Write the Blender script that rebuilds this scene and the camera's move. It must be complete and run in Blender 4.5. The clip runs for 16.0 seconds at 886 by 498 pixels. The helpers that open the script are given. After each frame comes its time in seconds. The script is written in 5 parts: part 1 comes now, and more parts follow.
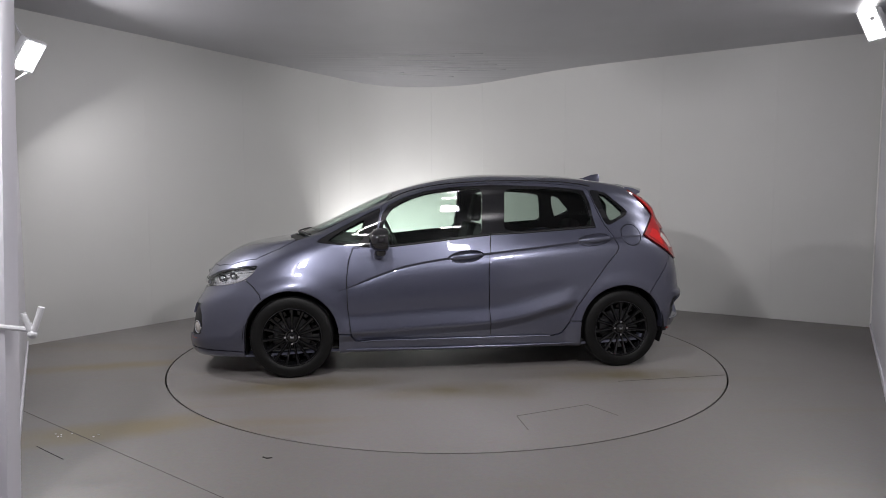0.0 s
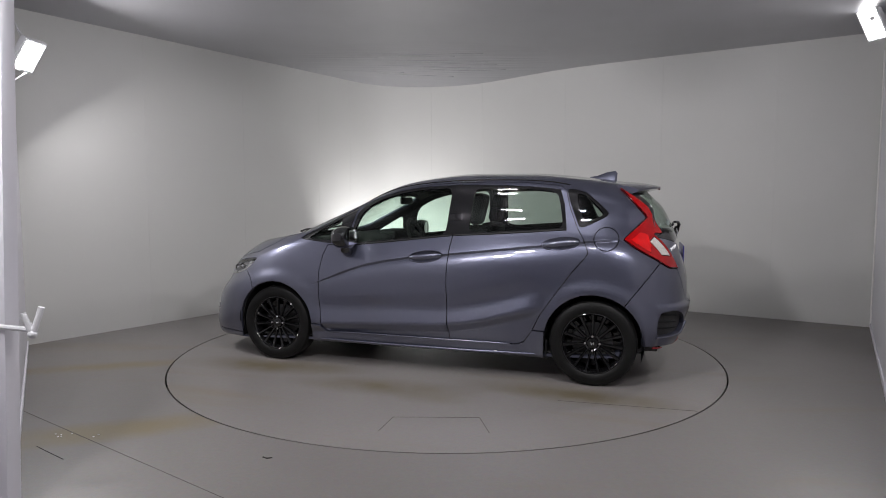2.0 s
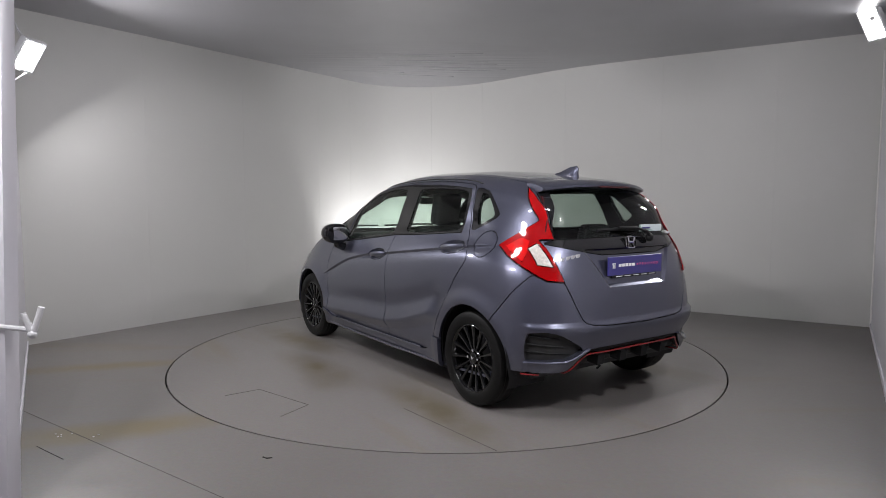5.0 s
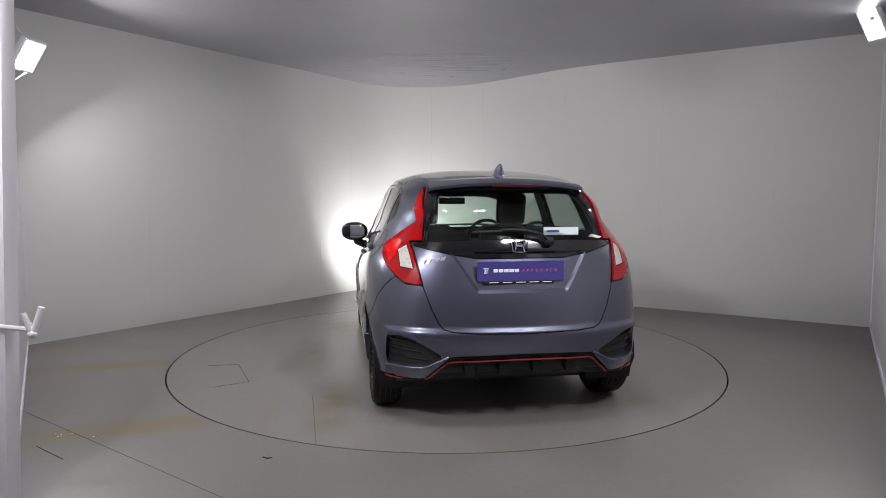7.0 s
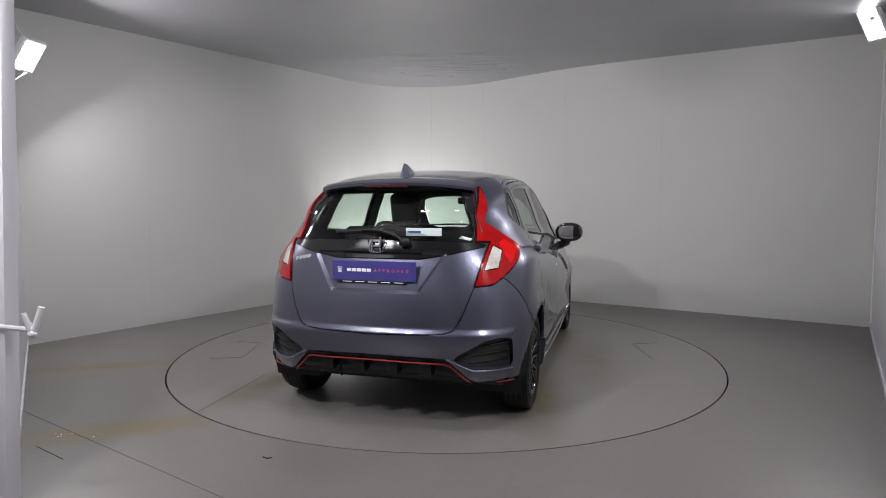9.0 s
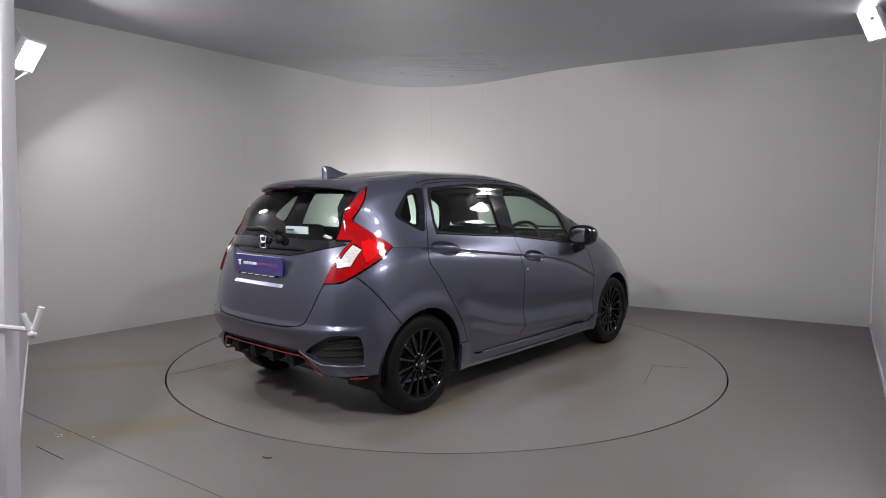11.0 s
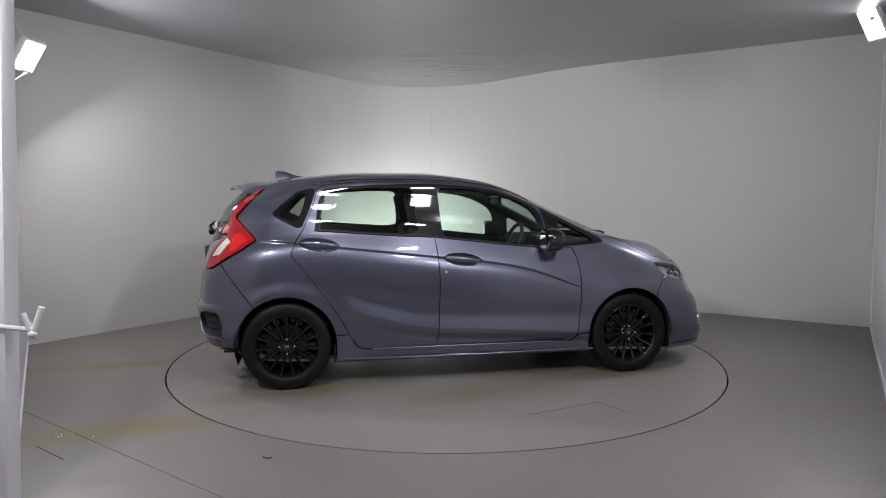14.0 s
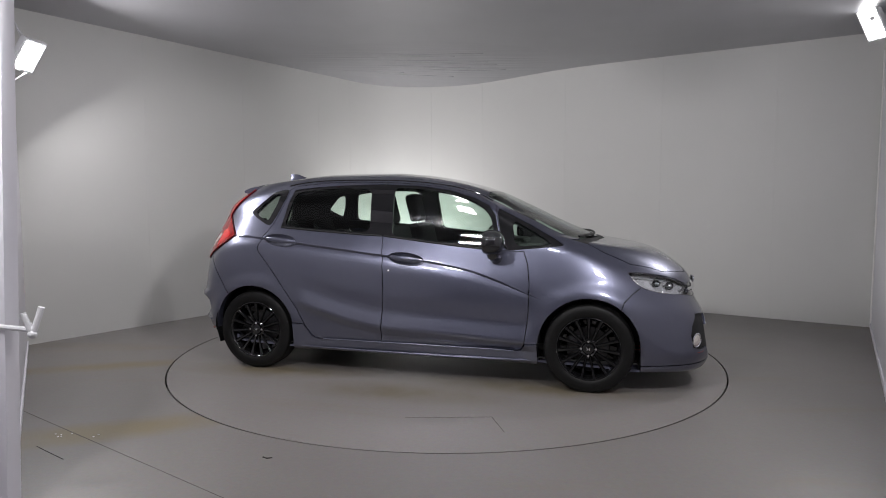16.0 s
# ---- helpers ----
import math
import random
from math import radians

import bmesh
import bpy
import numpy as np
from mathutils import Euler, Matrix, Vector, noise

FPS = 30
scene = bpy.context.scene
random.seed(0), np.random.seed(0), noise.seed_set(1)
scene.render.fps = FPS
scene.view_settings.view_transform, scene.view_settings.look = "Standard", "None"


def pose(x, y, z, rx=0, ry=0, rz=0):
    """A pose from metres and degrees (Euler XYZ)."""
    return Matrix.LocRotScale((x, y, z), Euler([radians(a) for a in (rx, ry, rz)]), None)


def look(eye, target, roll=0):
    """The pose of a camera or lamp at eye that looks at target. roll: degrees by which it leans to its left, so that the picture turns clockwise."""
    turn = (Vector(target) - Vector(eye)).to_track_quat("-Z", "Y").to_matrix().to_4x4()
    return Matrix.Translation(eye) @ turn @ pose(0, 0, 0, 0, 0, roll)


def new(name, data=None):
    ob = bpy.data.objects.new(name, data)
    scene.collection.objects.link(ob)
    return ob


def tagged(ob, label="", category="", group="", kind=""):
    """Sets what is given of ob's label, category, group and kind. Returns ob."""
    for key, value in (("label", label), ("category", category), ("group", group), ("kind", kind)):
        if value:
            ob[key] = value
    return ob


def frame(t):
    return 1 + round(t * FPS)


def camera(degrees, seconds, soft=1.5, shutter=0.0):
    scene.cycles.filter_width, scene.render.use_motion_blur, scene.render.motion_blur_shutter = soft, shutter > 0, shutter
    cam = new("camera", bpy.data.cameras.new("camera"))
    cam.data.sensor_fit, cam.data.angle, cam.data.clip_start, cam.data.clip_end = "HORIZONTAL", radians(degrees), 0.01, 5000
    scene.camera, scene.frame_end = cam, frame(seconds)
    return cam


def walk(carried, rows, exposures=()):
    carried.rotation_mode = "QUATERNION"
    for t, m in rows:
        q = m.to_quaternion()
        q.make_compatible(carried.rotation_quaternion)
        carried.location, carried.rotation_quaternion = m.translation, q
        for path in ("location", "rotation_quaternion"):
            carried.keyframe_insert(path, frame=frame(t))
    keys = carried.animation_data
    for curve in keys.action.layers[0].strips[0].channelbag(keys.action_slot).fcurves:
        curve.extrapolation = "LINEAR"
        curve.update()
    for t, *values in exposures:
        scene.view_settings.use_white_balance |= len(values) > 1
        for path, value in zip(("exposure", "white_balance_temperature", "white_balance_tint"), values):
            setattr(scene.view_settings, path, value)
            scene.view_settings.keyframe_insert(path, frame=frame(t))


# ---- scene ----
# ---------- camera: it stands still in the front corner of the booth ----------
CAM_POSE = pose(0.0, -5.412, 1.312, 85.507, 0, 0.290)
cam = camera(70.25, 16.0, soft=0.75)
walk(cam, [(0, CAM_POSE), (16, CAM_POSE)], exposures=[(0, 0.0), (16, 0.0)])

# ---------- light: LED floodlights of the photo booth ----------
world = bpy.data.worlds.new("booth_dark")
scene.world = world
world.use_nodes = True
world.node_tree.nodes["Background"].inputs[0].default_value = (0.8, 0.85, 1.0, 1)
world.node_tree.nodes["Background"].inputs[1].default_value = 0.02


def flood(eye, target, power, w, h, spread=150, colour=(1.0, 0.98, 0.995)):
    data = bpy.data.lights.new("flood_light", "AREA")
    data.shape, data.size, data.size_y = "RECTANGLE", w, h
    data.energy, data.color, data.spread = power, colour, radians(spread)
    ob = new("flood_light", data)
    ob.matrix_world = look(eye, target)
    return ob


LAMP_L = ((-3.42, -0.14, 2.48), (-1.05, -0.35, 0.95))
LAMP_R = ((3.76, 0.32, 2.85), (1.32, -0.45, 1.10))
# a row of four floodlights under the ceiling before the turntable
LAMP_ROW = [((x, y, 2.86), (x * 0.5, -0.2, 0.8)) for x, y in ((-1.66, -3.85), (-0.60, -2.4), (0.52, -2.4), (1.48, -3.85))]
LAMP_B = ((-0.85, 2.85, 0.40), (-0.66, 3.95, 1.02))
flood(*LAMP_L, 37, 0.21, 0.25, 172)
flood(*LAMP_R, 14, 0.17, 0.28, 105)
for lamp, power in zip(LAMP_ROW, (44, 12, 11, 37)):
    flood(*lamp, power, 0.24, 0.17, 160)
flood(*LAMP_B, 24, 0.40, 0.30, 160)


# ---------- materials ----------
def material(name):
    m = bpy.data.materials.new(name)
    m.use_nodes = True
    nt = m.node_tree
    return m, nt, nt.nodes["Principled BSDF"]


def node(nt, kind, **values):
    n = nt.nodes.new(kind)
    for k, v in values.items():
        n.inputs[k.replace("_", " ")].default_value = v
    return n


def plain(name, colour, rough=0.5, metal=0.0, coat=0.0, vary=0.12, scale=30.0, bump=0.0, bump_scale=200.0, spec=0.5):
    """A surface with soft blotches at one scale, grain in its gloss and a fine relief."""
    m, nt, b = material(name)
    co = nt.nodes.new("ShaderNodeTexCoord")
    n = node(nt, "ShaderNodeTexNoise", Scale=scale, Detail=5.0)
    nt.links.new(co.outputs["Object"], n.inputs["Vector"])
    mix = nt.nodes.new("ShaderNodeMix")
    mix.data_type = "RGBA"
    mix.inputs[6].default_value = (*[c * (1 - vary) for c in colour], 1)
    mix.inputs[7].default_value = (*[min(1, c * (1 + vary)) for c in colour], 1)
    nt.links.new(n.outputs["Fac"], mix.inputs[0])
    nt.links.new(mix.outputs[2], b.inputs["Base Color"])
    mr = nt.nodes.new("ShaderNodeMapRange")
    mr.inputs[3].default_value, mr.inputs[4].default_value = max(0.02, rough * 0.8), min(1, rough * 1.2)
    n2 = node(nt, "ShaderNodeTexNoise", Scale=scale * 5, Detail=3.0)
    nt.links.new(co.outputs["Object"], n2.inputs["Vector"])
    nt.links.new(n2.outputs["Fac"], mr.inputs[0])
    nt.links.new(mr.outputs[0], b.inputs["Roughness"])
    b.inputs["Metallic"].default_value = metal
    b.inputs["Coat Weight"].default_value = coat
    b.inputs["Specular IOR Level"].default_value = spec
    b.inputs["Coat Roughness"].default_value = 0.04
    if bump:
        n3 = node(nt, "ShaderNodeTexNoise", Scale=bump_scale, Detail=3.0)
        nt.links.new(co.outputs["Object"], n3.inputs["Vector"])
        bp = node(nt, "ShaderNodeBump", Strength=bump, Distance=0.002)
        nt.links.new(n3.outputs["Fac"], bp.inputs["Height"])
        nt.links.new(bp.outputs[0], b.inputs["Normal"])
    return m


def car_paint():
    """Blue-grey metallic paint: fine flake under a clear coat."""
    m, nt, b = material("metallic_paint")
    co = nt.nodes.new("ShaderNodeTexCoord")
    v = node(nt, "ShaderNodeTexVoronoi", Scale=900.0)
    nt.links.new(co.outputs["Object"], v.inputs["Vector"])
    mix = nt.nodes.new("ShaderNodeMix")
    mix.data_type = "RGBA"
    mix.inputs[6].default_value = (0.068, 0.072, 0.106, 1)
    mix.inputs[7].default_value = (0.106, 0.111, 0.160, 1)
    nt.links.new(v.outputs["Color"], mix.inputs[0])
    nt.links.new(mix.outputs[2], b.inputs["Base Color"])
    b.inputs["Metallic"].default_value = 0.74
    b.inputs["Roughness"].default_value = 0.34
    b.inputs["Coat Weight"].default_value = 1.0
    b.inputs["Coat Roughness"].default_value = 0.02
    b.inputs["Coat IOR"].default_value = 1.7
    return m


def pane_glass(name, tint, gloss=1.0):
    """A thin tinted pane: it lets light through and mirrors by Fresnel."""
    m, nt, b = material(name)
    nt.nodes.remove(b)
    out = nt.nodes["Material Output"]
    tr, gl = nt.nodes.new("ShaderNodeBsdfTransparent"), nt.nodes.new("ShaderNodeBsdfGlossy")
    tr.inputs[0].default_value = (*tint, 1)
    gl.inputs["Roughness"].default_value = 0.01
    fr = node(nt, "ShaderNodeLayerWeight", Blend=0.5)
    mx = nt.nodes.new("ShaderNodeMixShader")
    pw, ml = nt.nodes.new("ShaderNodeMath"), nt.nodes.new("ShaderNodeMath")
    pw.operation, pw.inputs[1].default_value = "POWER", 4.5
    ml.operation, ml.inputs[1].default_value, ml.inputs[2].default_value = "MULTIPLY_ADD", 0.9 * gloss, 0.042 * gloss
    nt.links.new(fr.outputs["Facing"], pw.inputs[0])
    nt.links.new(pw.outputs[0], ml.inputs[0])
    nt.links.new(ml.outputs[0], mx.inputs[0])
    nt.links.new(tr.outputs[0], mx.inputs[1])
    nt.links.new(gl.outputs[0], mx.inputs[2])
    nt.links.new(mx.outputs[0], out.inputs[0])
    return m


def floor_paint(name, stains=(), shade=1.0, stain=(0.165, 0.132, 0.075, 1)):
    """Grey floor paint with rubber grime, brown streaks and worn gloss."""
    m, nt, b = material(name)
    co = nt.nodes.new("ShaderNodeTexCoord")
    L = nt.links.new
    big = node(nt, "ShaderNodeTexNoise", Scale=0.9, Detail=6.0, Roughness=0.6)
    L(co.outputs["Object"], big.inputs["Vector"])
    fine = node(nt, "ShaderNodeTexNoise", Scale=40.0, Detail=6.0, Roughness=0.7)
    L(co.outputs["Object"], fine.inputs["Vector"])
    mp = nt.nodes.new("ShaderNodeMapping")
    mp.inputs["Rotation"].default_value = (0, 0, radians(-16))
    mp.inputs["Scale"].default_value = (0.25, 1.6, 1)
    L(co.outputs["Object"], mp.inputs["Vector"])
    streak = node(nt, "ShaderNodeTexNoise", Scale=1.3, Detail=4.0)
    L(mp.outputs[0], streak.inputs["Vector"])
    ramp = nt.nodes.new("ShaderNodeValToRGB")
    ramp.color_ramp.elements[0].position, ramp.color_ramp.elements[1].position = 0.56, 0.74
    L(streak.outputs["Fac"], ramp.inputs[0])
    base = nt.nodes.new("ShaderNodeMix")
    base.data_type = "RGBA"
    base.inputs[6].default_value, base.inputs[7].default_value = [(*[c * shade for c in rgb], 1) for rgb in ((0.158, 0.146, 0.140), (0.213, 0.200, 0.194))]
    L(big.outputs["Fac"], base.inputs[0])
    grain = nt.nodes.new("ShaderNodeMix")
    grain.data_type, grain.blend_type = "RGBA", "OVERLAY"
    grain.inputs[0].default_value = 0.22
    L(base.outputs[2], grain.inputs[6])
    L(fine.outputs["Color"], grain.inputs[7])
    dirt = nt.nodes.new("ShaderNodeMix")
    dirt.data_type = "RGBA"
    dirt.inputs[7].default_value = (0.17, 0.135, 0.085, 1)
    k = nt.nodes.new("ShaderNodeMath")
    k.operation, k.inputs[1].default_value = "MULTIPLY", 0.75
    L(ramp.outputs[0], k.inputs[0])
    L(k.outputs[0], dirt.inputs[0])
    L(grain.outputs[2], dirt.inputs[6])
    last = dirt
    for x, y, turn, lx, ly, amount in stains:
        mp2 = nt.nodes.new("ShaderNodeMapping")
        mp2.vector_type = "TEXTURE"
        mp2.inputs["Location"].default_value, mp2.inputs["Rotation"].default_value, mp2.inputs["Scale"].default_value = (x, y, 0), (0, 0, radians(turn)), (lx, ly, 1)
        L(co.outputs["Object"], mp2.inputs["Vector"])
        gr = nt.nodes.new("ShaderNodeTexGradient")
        gr.gradient_type = "SPHERICAL"
        L(mp2.outputs[0], gr.inputs["Vector"])
        br = node(nt, "ShaderNodeTexNoise", Scale=5.0, Detail=5.0)
        L(co.outputs["Object"], br.inputs["Vector"])
        mu = nt.nodes.new("ShaderNodeMath")
        mu.operation = "MULTIPLY"
        L(gr.outputs["Fac"], mu.inputs[0])
        L(br.outputs["Fac"], mu.inputs[1])
        mu2 = nt.nodes.new("ShaderNodeMath")
        mu2.operation, mu2.use_clamp, mu2.inputs[1].default_value = "MULTIPLY", True, amount
        L(mu.outputs[0], mu2.inputs[0])
        st = nt.nodes.new("ShaderNodeMix")
        st.data_type = "RGBA"
        st.inputs[7].default_value = stain
        L(mu2.outputs[0], st.inputs[0])
        L(last.outputs[2], st.inputs[6])
        last = st
    L(last.outputs[2], b.inputs["Base Color"])
    mr = nt.nodes.new("ShaderNodeMapRange")
    mr.inputs[3].default_value, mr.inputs[4].default_value = 0.27, 0.52
    L(big.outputs["Fac"], mr.inputs[0])
    L(mr.outputs[0], b.inputs["Roughness"])
    bp = node(nt, "ShaderNodeBump", Strength=0.25, Distance=0.003)
    L(fine.outputs["Fac"], bp.inputs["Height"])
    L(bp.outputs[0], b.inputs["Normal"])
    return m


def ceiling_film():
    """Grey stretched ceiling film, slightly glossy, with long shallow wrinkles."""
    m, nt, b = material("ceiling_film")
    L = nt.links.new
    co = nt.nodes.new("ShaderNodeTexCoord")
    mp = nt.nodes.new("ShaderNodeMapping")
    mp.inputs["Scale"].default_value = (0.35, 6.0, 1)
    L(co.outputs["Object"], mp.inputs["Vector"])
    n = node(nt, "ShaderNodeTexNoise", Scale=1.6, Detail=3.0)
    L(mp.outputs[0], n.inputs["Vector"])
    bp = node(nt, "ShaderNodeBump", Strength=1.0, Distance=0.05)
    mp2 = nt.nodes.new("ShaderNodeMapping")
    mp2.vector_type = "TEXTURE"
    mp2.inputs["Location"].default_value, mp2.inputs["Scale"].default_value = (-0.25, 2.4, 3.0), (1.7, 1.0, 5.0)
    L(co.outputs["Object"], mp2.inputs["Vector"])
    gr = nt.nodes.new("ShaderNodeTexGradient")
    gr.gradient_type = "SPHERICAL"
    L(mp2.outputs[0], gr.inputs["Vector"])
    hm = nt.nodes.new("ShaderNodeMath")
    hm.operation = "MULTIPLY"
    L(n.outputs["Fac"], hm.inputs[0])
    L(gr.outputs["Fac"], hm.inputs[1])
    L(hm.outputs[0], bp.inputs["Height"])
    L(bp.outputs[0], b.inputs["Normal"])
    n2 = node(nt, "ShaderNodeTexNoise", Scale=2.0, Detail=4.0)
    L(co.outputs["Object"], n2.inputs["Vector"])
    mix = nt.nodes.new("ShaderNodeMix")
    mix.data_type = "RGBA"
    mix.inputs[6].default_value, mix.inputs[7].default_value = (0.35, 0.35, 0.37, 1), (0.42, 0.42, 0.44, 1)
    L(n2.outputs["Fac"], mix.inputs[0])
    L(mix.outputs[2], b.inputs["Base Color"])
    b.inputs["Roughness"].default_value = 0.28
    return m


def led_face():
    m, nt, b = material("led_face")
    b.inputs["Base Color"].default_value = (0.9, 0.9, 0.9, 1)
    b.inputs["Emission Color"].default_value = (1, 0.99, 1, 1)
    b.inputs["Emission Strength"].default_value = 9.0
    return m


PAINT = car_paint()
WALL = plain("wall_paint", (0.62, 0.62, 0.60), 0.55, vary=0.03, scale=1.2, bump=0.08, bump_scale=60)
# white whose lilac tint stands in for the cast of the near lamps
WHITE = plain("lamp_tinted_white", (0.74, 0.73, 0.78), 0.4, vary=0.03, scale=3, bump=0.06, bump_scale=80)
FLOOR = floor_paint("floor_paint", [(-2.7, -0.55, 15, 1.0, 0.16, 2.4), (-1.9, -1.92, 22, 0.9, 0.22, 2.7), (-2.2, -2.0, 10, 0.4, 0.2, 1.2)], 0.90)
TABLE_PAINT = floor_paint("turntable_paint", [(-1.1, -0.95, 8, 0.9, 0.24, 2.2), (-1.2, 0.95, -5, 0.9, 0.22, 2.2), (1.2, 0.9, 5, 0.9, 0.24, 2.2), (0.9, -0.9, 0, 1.0, 0.24, 2.2), (0.1, 1.15, 4, 0.8, 0.22, 1.8), (0.0, -1.25, 3, 0.9, 0.25, 1.6), (-0.3, 1.3, 0, 0.3, 0.15, 1.0)], 1.02, (0.125, 0.105, 0.07, 1))
CEIL = ceiling_film()
LED = led_face()
LAMP_SHELL = plain("lamp_shell", (0.72, 0.72, 0.74), 0.35, vary=0.05)
CABLE = plain("cable", (0.03, 0.03, 0.03), 0.5)
PALE_CABLE = plain("pale_cable", (0.7, 0.7, 0.72), 0.5)
FAINT = plain("faint_joint", (0.115, 0.104, 0.096), 0.7)
SEAM = plain("dark_joint", (0.03, 0.028, 0.026), 0.8)
GLOSS_BLACK = plain("gloss_black", (0.006, 0.006, 0.007), 0.06, coat=0.6, vary=0.1)
TRIM_BLACK = plain("black_plastic", (0.010, 0.010, 0.011), 0.55, vary=0.2, bump=0.2, bump_scale=500, spec=0.25)
RUBBER = plain("tyre_rubber", (0.005, 0.005, 0.005), 0.50, vary=0.3, scale=12, bump=0.25, bump_scale=260, spec=0.2)
WHEEL_BLACK = plain("wheel_black", (0.004, 0.004, 0.0045), 0.06, coat=0.5, vary=0.1, spec=0.3)
CHROME = plain("chrome", (0.75, 0.76, 0.78), 0.08, metal=1.0, vary=0.03)
STEEL = plain("brake_steel", (0.10, 0.10, 0.105), 0.35, metal=1.0)
CLOTH = plain("seat_cloth", (0.022, 0.022, 0.024), 0.9, vary=0.3, scale=60, bump=0.4, bump_scale=400)
DASH = plain("dash_plastic", (0.018, 0.018, 0.019), 0.6, vary=0.2, bump=0.2, bump_scale=400)
HEADLINER = plain("headliner", (0.16, 0.16, 0.15), 0.9, vary=0.08)
GLASS = pane_glass("green_glass", (0.70, 0.80, 0.74))
GLASS_DARK = pane_glass("rear_glass", (0.66, 0.74, 0.69))
LENS = pane_glass("clear_lens", (0.95, 0.96, 0.97))
RED_LENS = plain("red_lens", (0.28, 0.0015, 0.0025), 0.08, coat=0.6, spec=0.3, vary=0.4, scale=11)
RED_GLOW = plain("bright_red_lens", (0.56, 0.004, 0.004), 0.08, coat=0.6, spec=0.3, vary=0.25, scale=25)
DEEP_RED = plain("deep_red_lens", (0.07, 0.001, 0.002), 0.10, coat=1.0, vary=0.25, scale=14)
REFLECTOR = plain("lamp_reflector", (0.66, 0.66, 0.68), 0.20, metal=0.75, vary=0.5, scale=22, bump=0.9, bump_scale=45)
CLEAR_LENS = plain("clear_ribbed_lens", (0.48, 0.45, 0.42), 0.16, coat=1.0, vary=0.5, scale=60, bump=0.8, bump_scale=120)
RED_TRIM = plain("red_trim", (0.24, 0.008, 0.010), 0.3, coat=0.6)
PLATE_BLUE = plain("plate_blue", (0.045, 0.04, 0.20), 0.3, coat=0.5, vary=0.04)
PRINT_WHITE = plain("print_white", (0.8, 0.8, 0.82), 0.4, vary=0.02)
PRINT_RED = plain("print_red", (0.75, 0.08, 0.22), 0.4, vary=0.02)
SILVER = plain("silver_letter", (0.55, 0.55, 0.57), 0.25, metal=0.3)
STICKER = plain("sticker", (0.62, 0.70, 0.72), 0.5, vary=0.05)


# ---------- mesh helpers ----------
def put(name, bm, mat, parent=None, label="", smooth=True):
    me = bpy.data.meshes.new(name)
    bmesh.ops.recalc_face_normals(bm, faces=bm.faces[:])
    bm.to_mesh(me)
    bm.free()
    if smooth:
        for p in me.polygons:
            p.use_smooth = True
        me.set_sharp_from_angle(angle=radians(35))
    me.materials.append(mat)
    ob = new(name, me)
    ob.parent = parent
    if label:
        tagged(ob, label)
    return ob


def part(name, bm, mat, parent, label=""):
    return put(name, bm, mat, parent, label)


def box_bm(lo, hi, bevel=0.0, seg=2, m=None, bm=None):
    bm = bm or bmesh.new()
    mid = [(a + b) / 2 for a, b in zip(lo, hi)]
    size = [abs(b - a) for a, b in zip(lo, hi)]
    mat = Matrix.Translation(mid) @ Matrix.Diagonal((*size, 1))
    vs = bmesh.ops.create_cube(bm, size=1, matrix=(m @ mat) if m else mat)["verts"]
    if bevel:
        es = list({e for v in vs for e in v.link_edges})
        bmesh.ops.bevel(bm, geom=es, offset=bevel, segments=seg, affect="EDGES", profile=0.6)
    return bm


def cyl_bm(r1, r2, depth, m, seg=24, bm=None):
    bm = bm or bmesh.new()
    bmesh.ops.create_cone(bm, cap_ends=True, segments=seg, radius1=r1, radius2=r2, depth=depth, matrix=m)
    return bm


def ball_bm(size, m, bm=None, power=1.0, seg=24):
    """An ellipsoid; power below 1 squares it off."""
    bm = bm or bmesh.new()
    vs = bmesh.ops.create_uvsphere(bm, u_segments=seg, v_segments=seg // 2, radius=1)["verts"]
    for v in vs:
        v.co = m @ Vector([math.copysign(abs(a) ** power, a) * s for a, s in zip(v.co, size)])
    return bm


def tube_bm(pts, r, seg=8, closed=False, bm=None, flat=1.0):
    bm = bm or bmesh.new()
    pts = [Vector(p) for p in pts]
    n = len(pts)
    rings = []
    for i, p in enumerate(pts):
        a = pts[(i - 1) % n] if closed or i else p
        b = pts[(i + 1) % n] if closed or i < n - 1 else p
        t = (b - a).normalized()
        side = t.cross(Vector((0, 0, 1)))
        side = side.normalized() if side.length > 1e-3 else Vector((1, 0, 0))
        up = side.cross(t).normalized()
        rings.append([bm.verts.new(p + side * (r * math.cos(2 * math.pi * k / seg)) + up * (r * flat * math.sin(2 * math.pi * k / seg))) for k in range(seg)])
    for i in range(n if closed else n - 1):
        A, B = rings[i], rings[(i + 1) % n]
        for k in range(seg):
            bm.faces.new((A[k], A[(k + 1) % seg], B[(k + 1) % seg], B[k]))
    if not closed:
        bm.faces.new(rings[0][::-1])
        bm.faces.new(rings[-1])
    return bm


def lathe_bm(profile, seg=48, bm=None):
    """profile of (radius, along) turned round the y axis."""
    bm = bm or bmesh.new()
    rings = [[bm.verts.new((r * math.cos(2 * math.pi * k / seg), a, r * math.sin(2 * math.pi * k / seg))) for k in range(seg)] for r, a in profile]
    for A, B in zip(rings, rings[1:]):
        for k in range(seg):
            bm.faces.new((A[k], A[(k + 1) % seg], B[(k + 1) % seg], B[k]))
    return bm


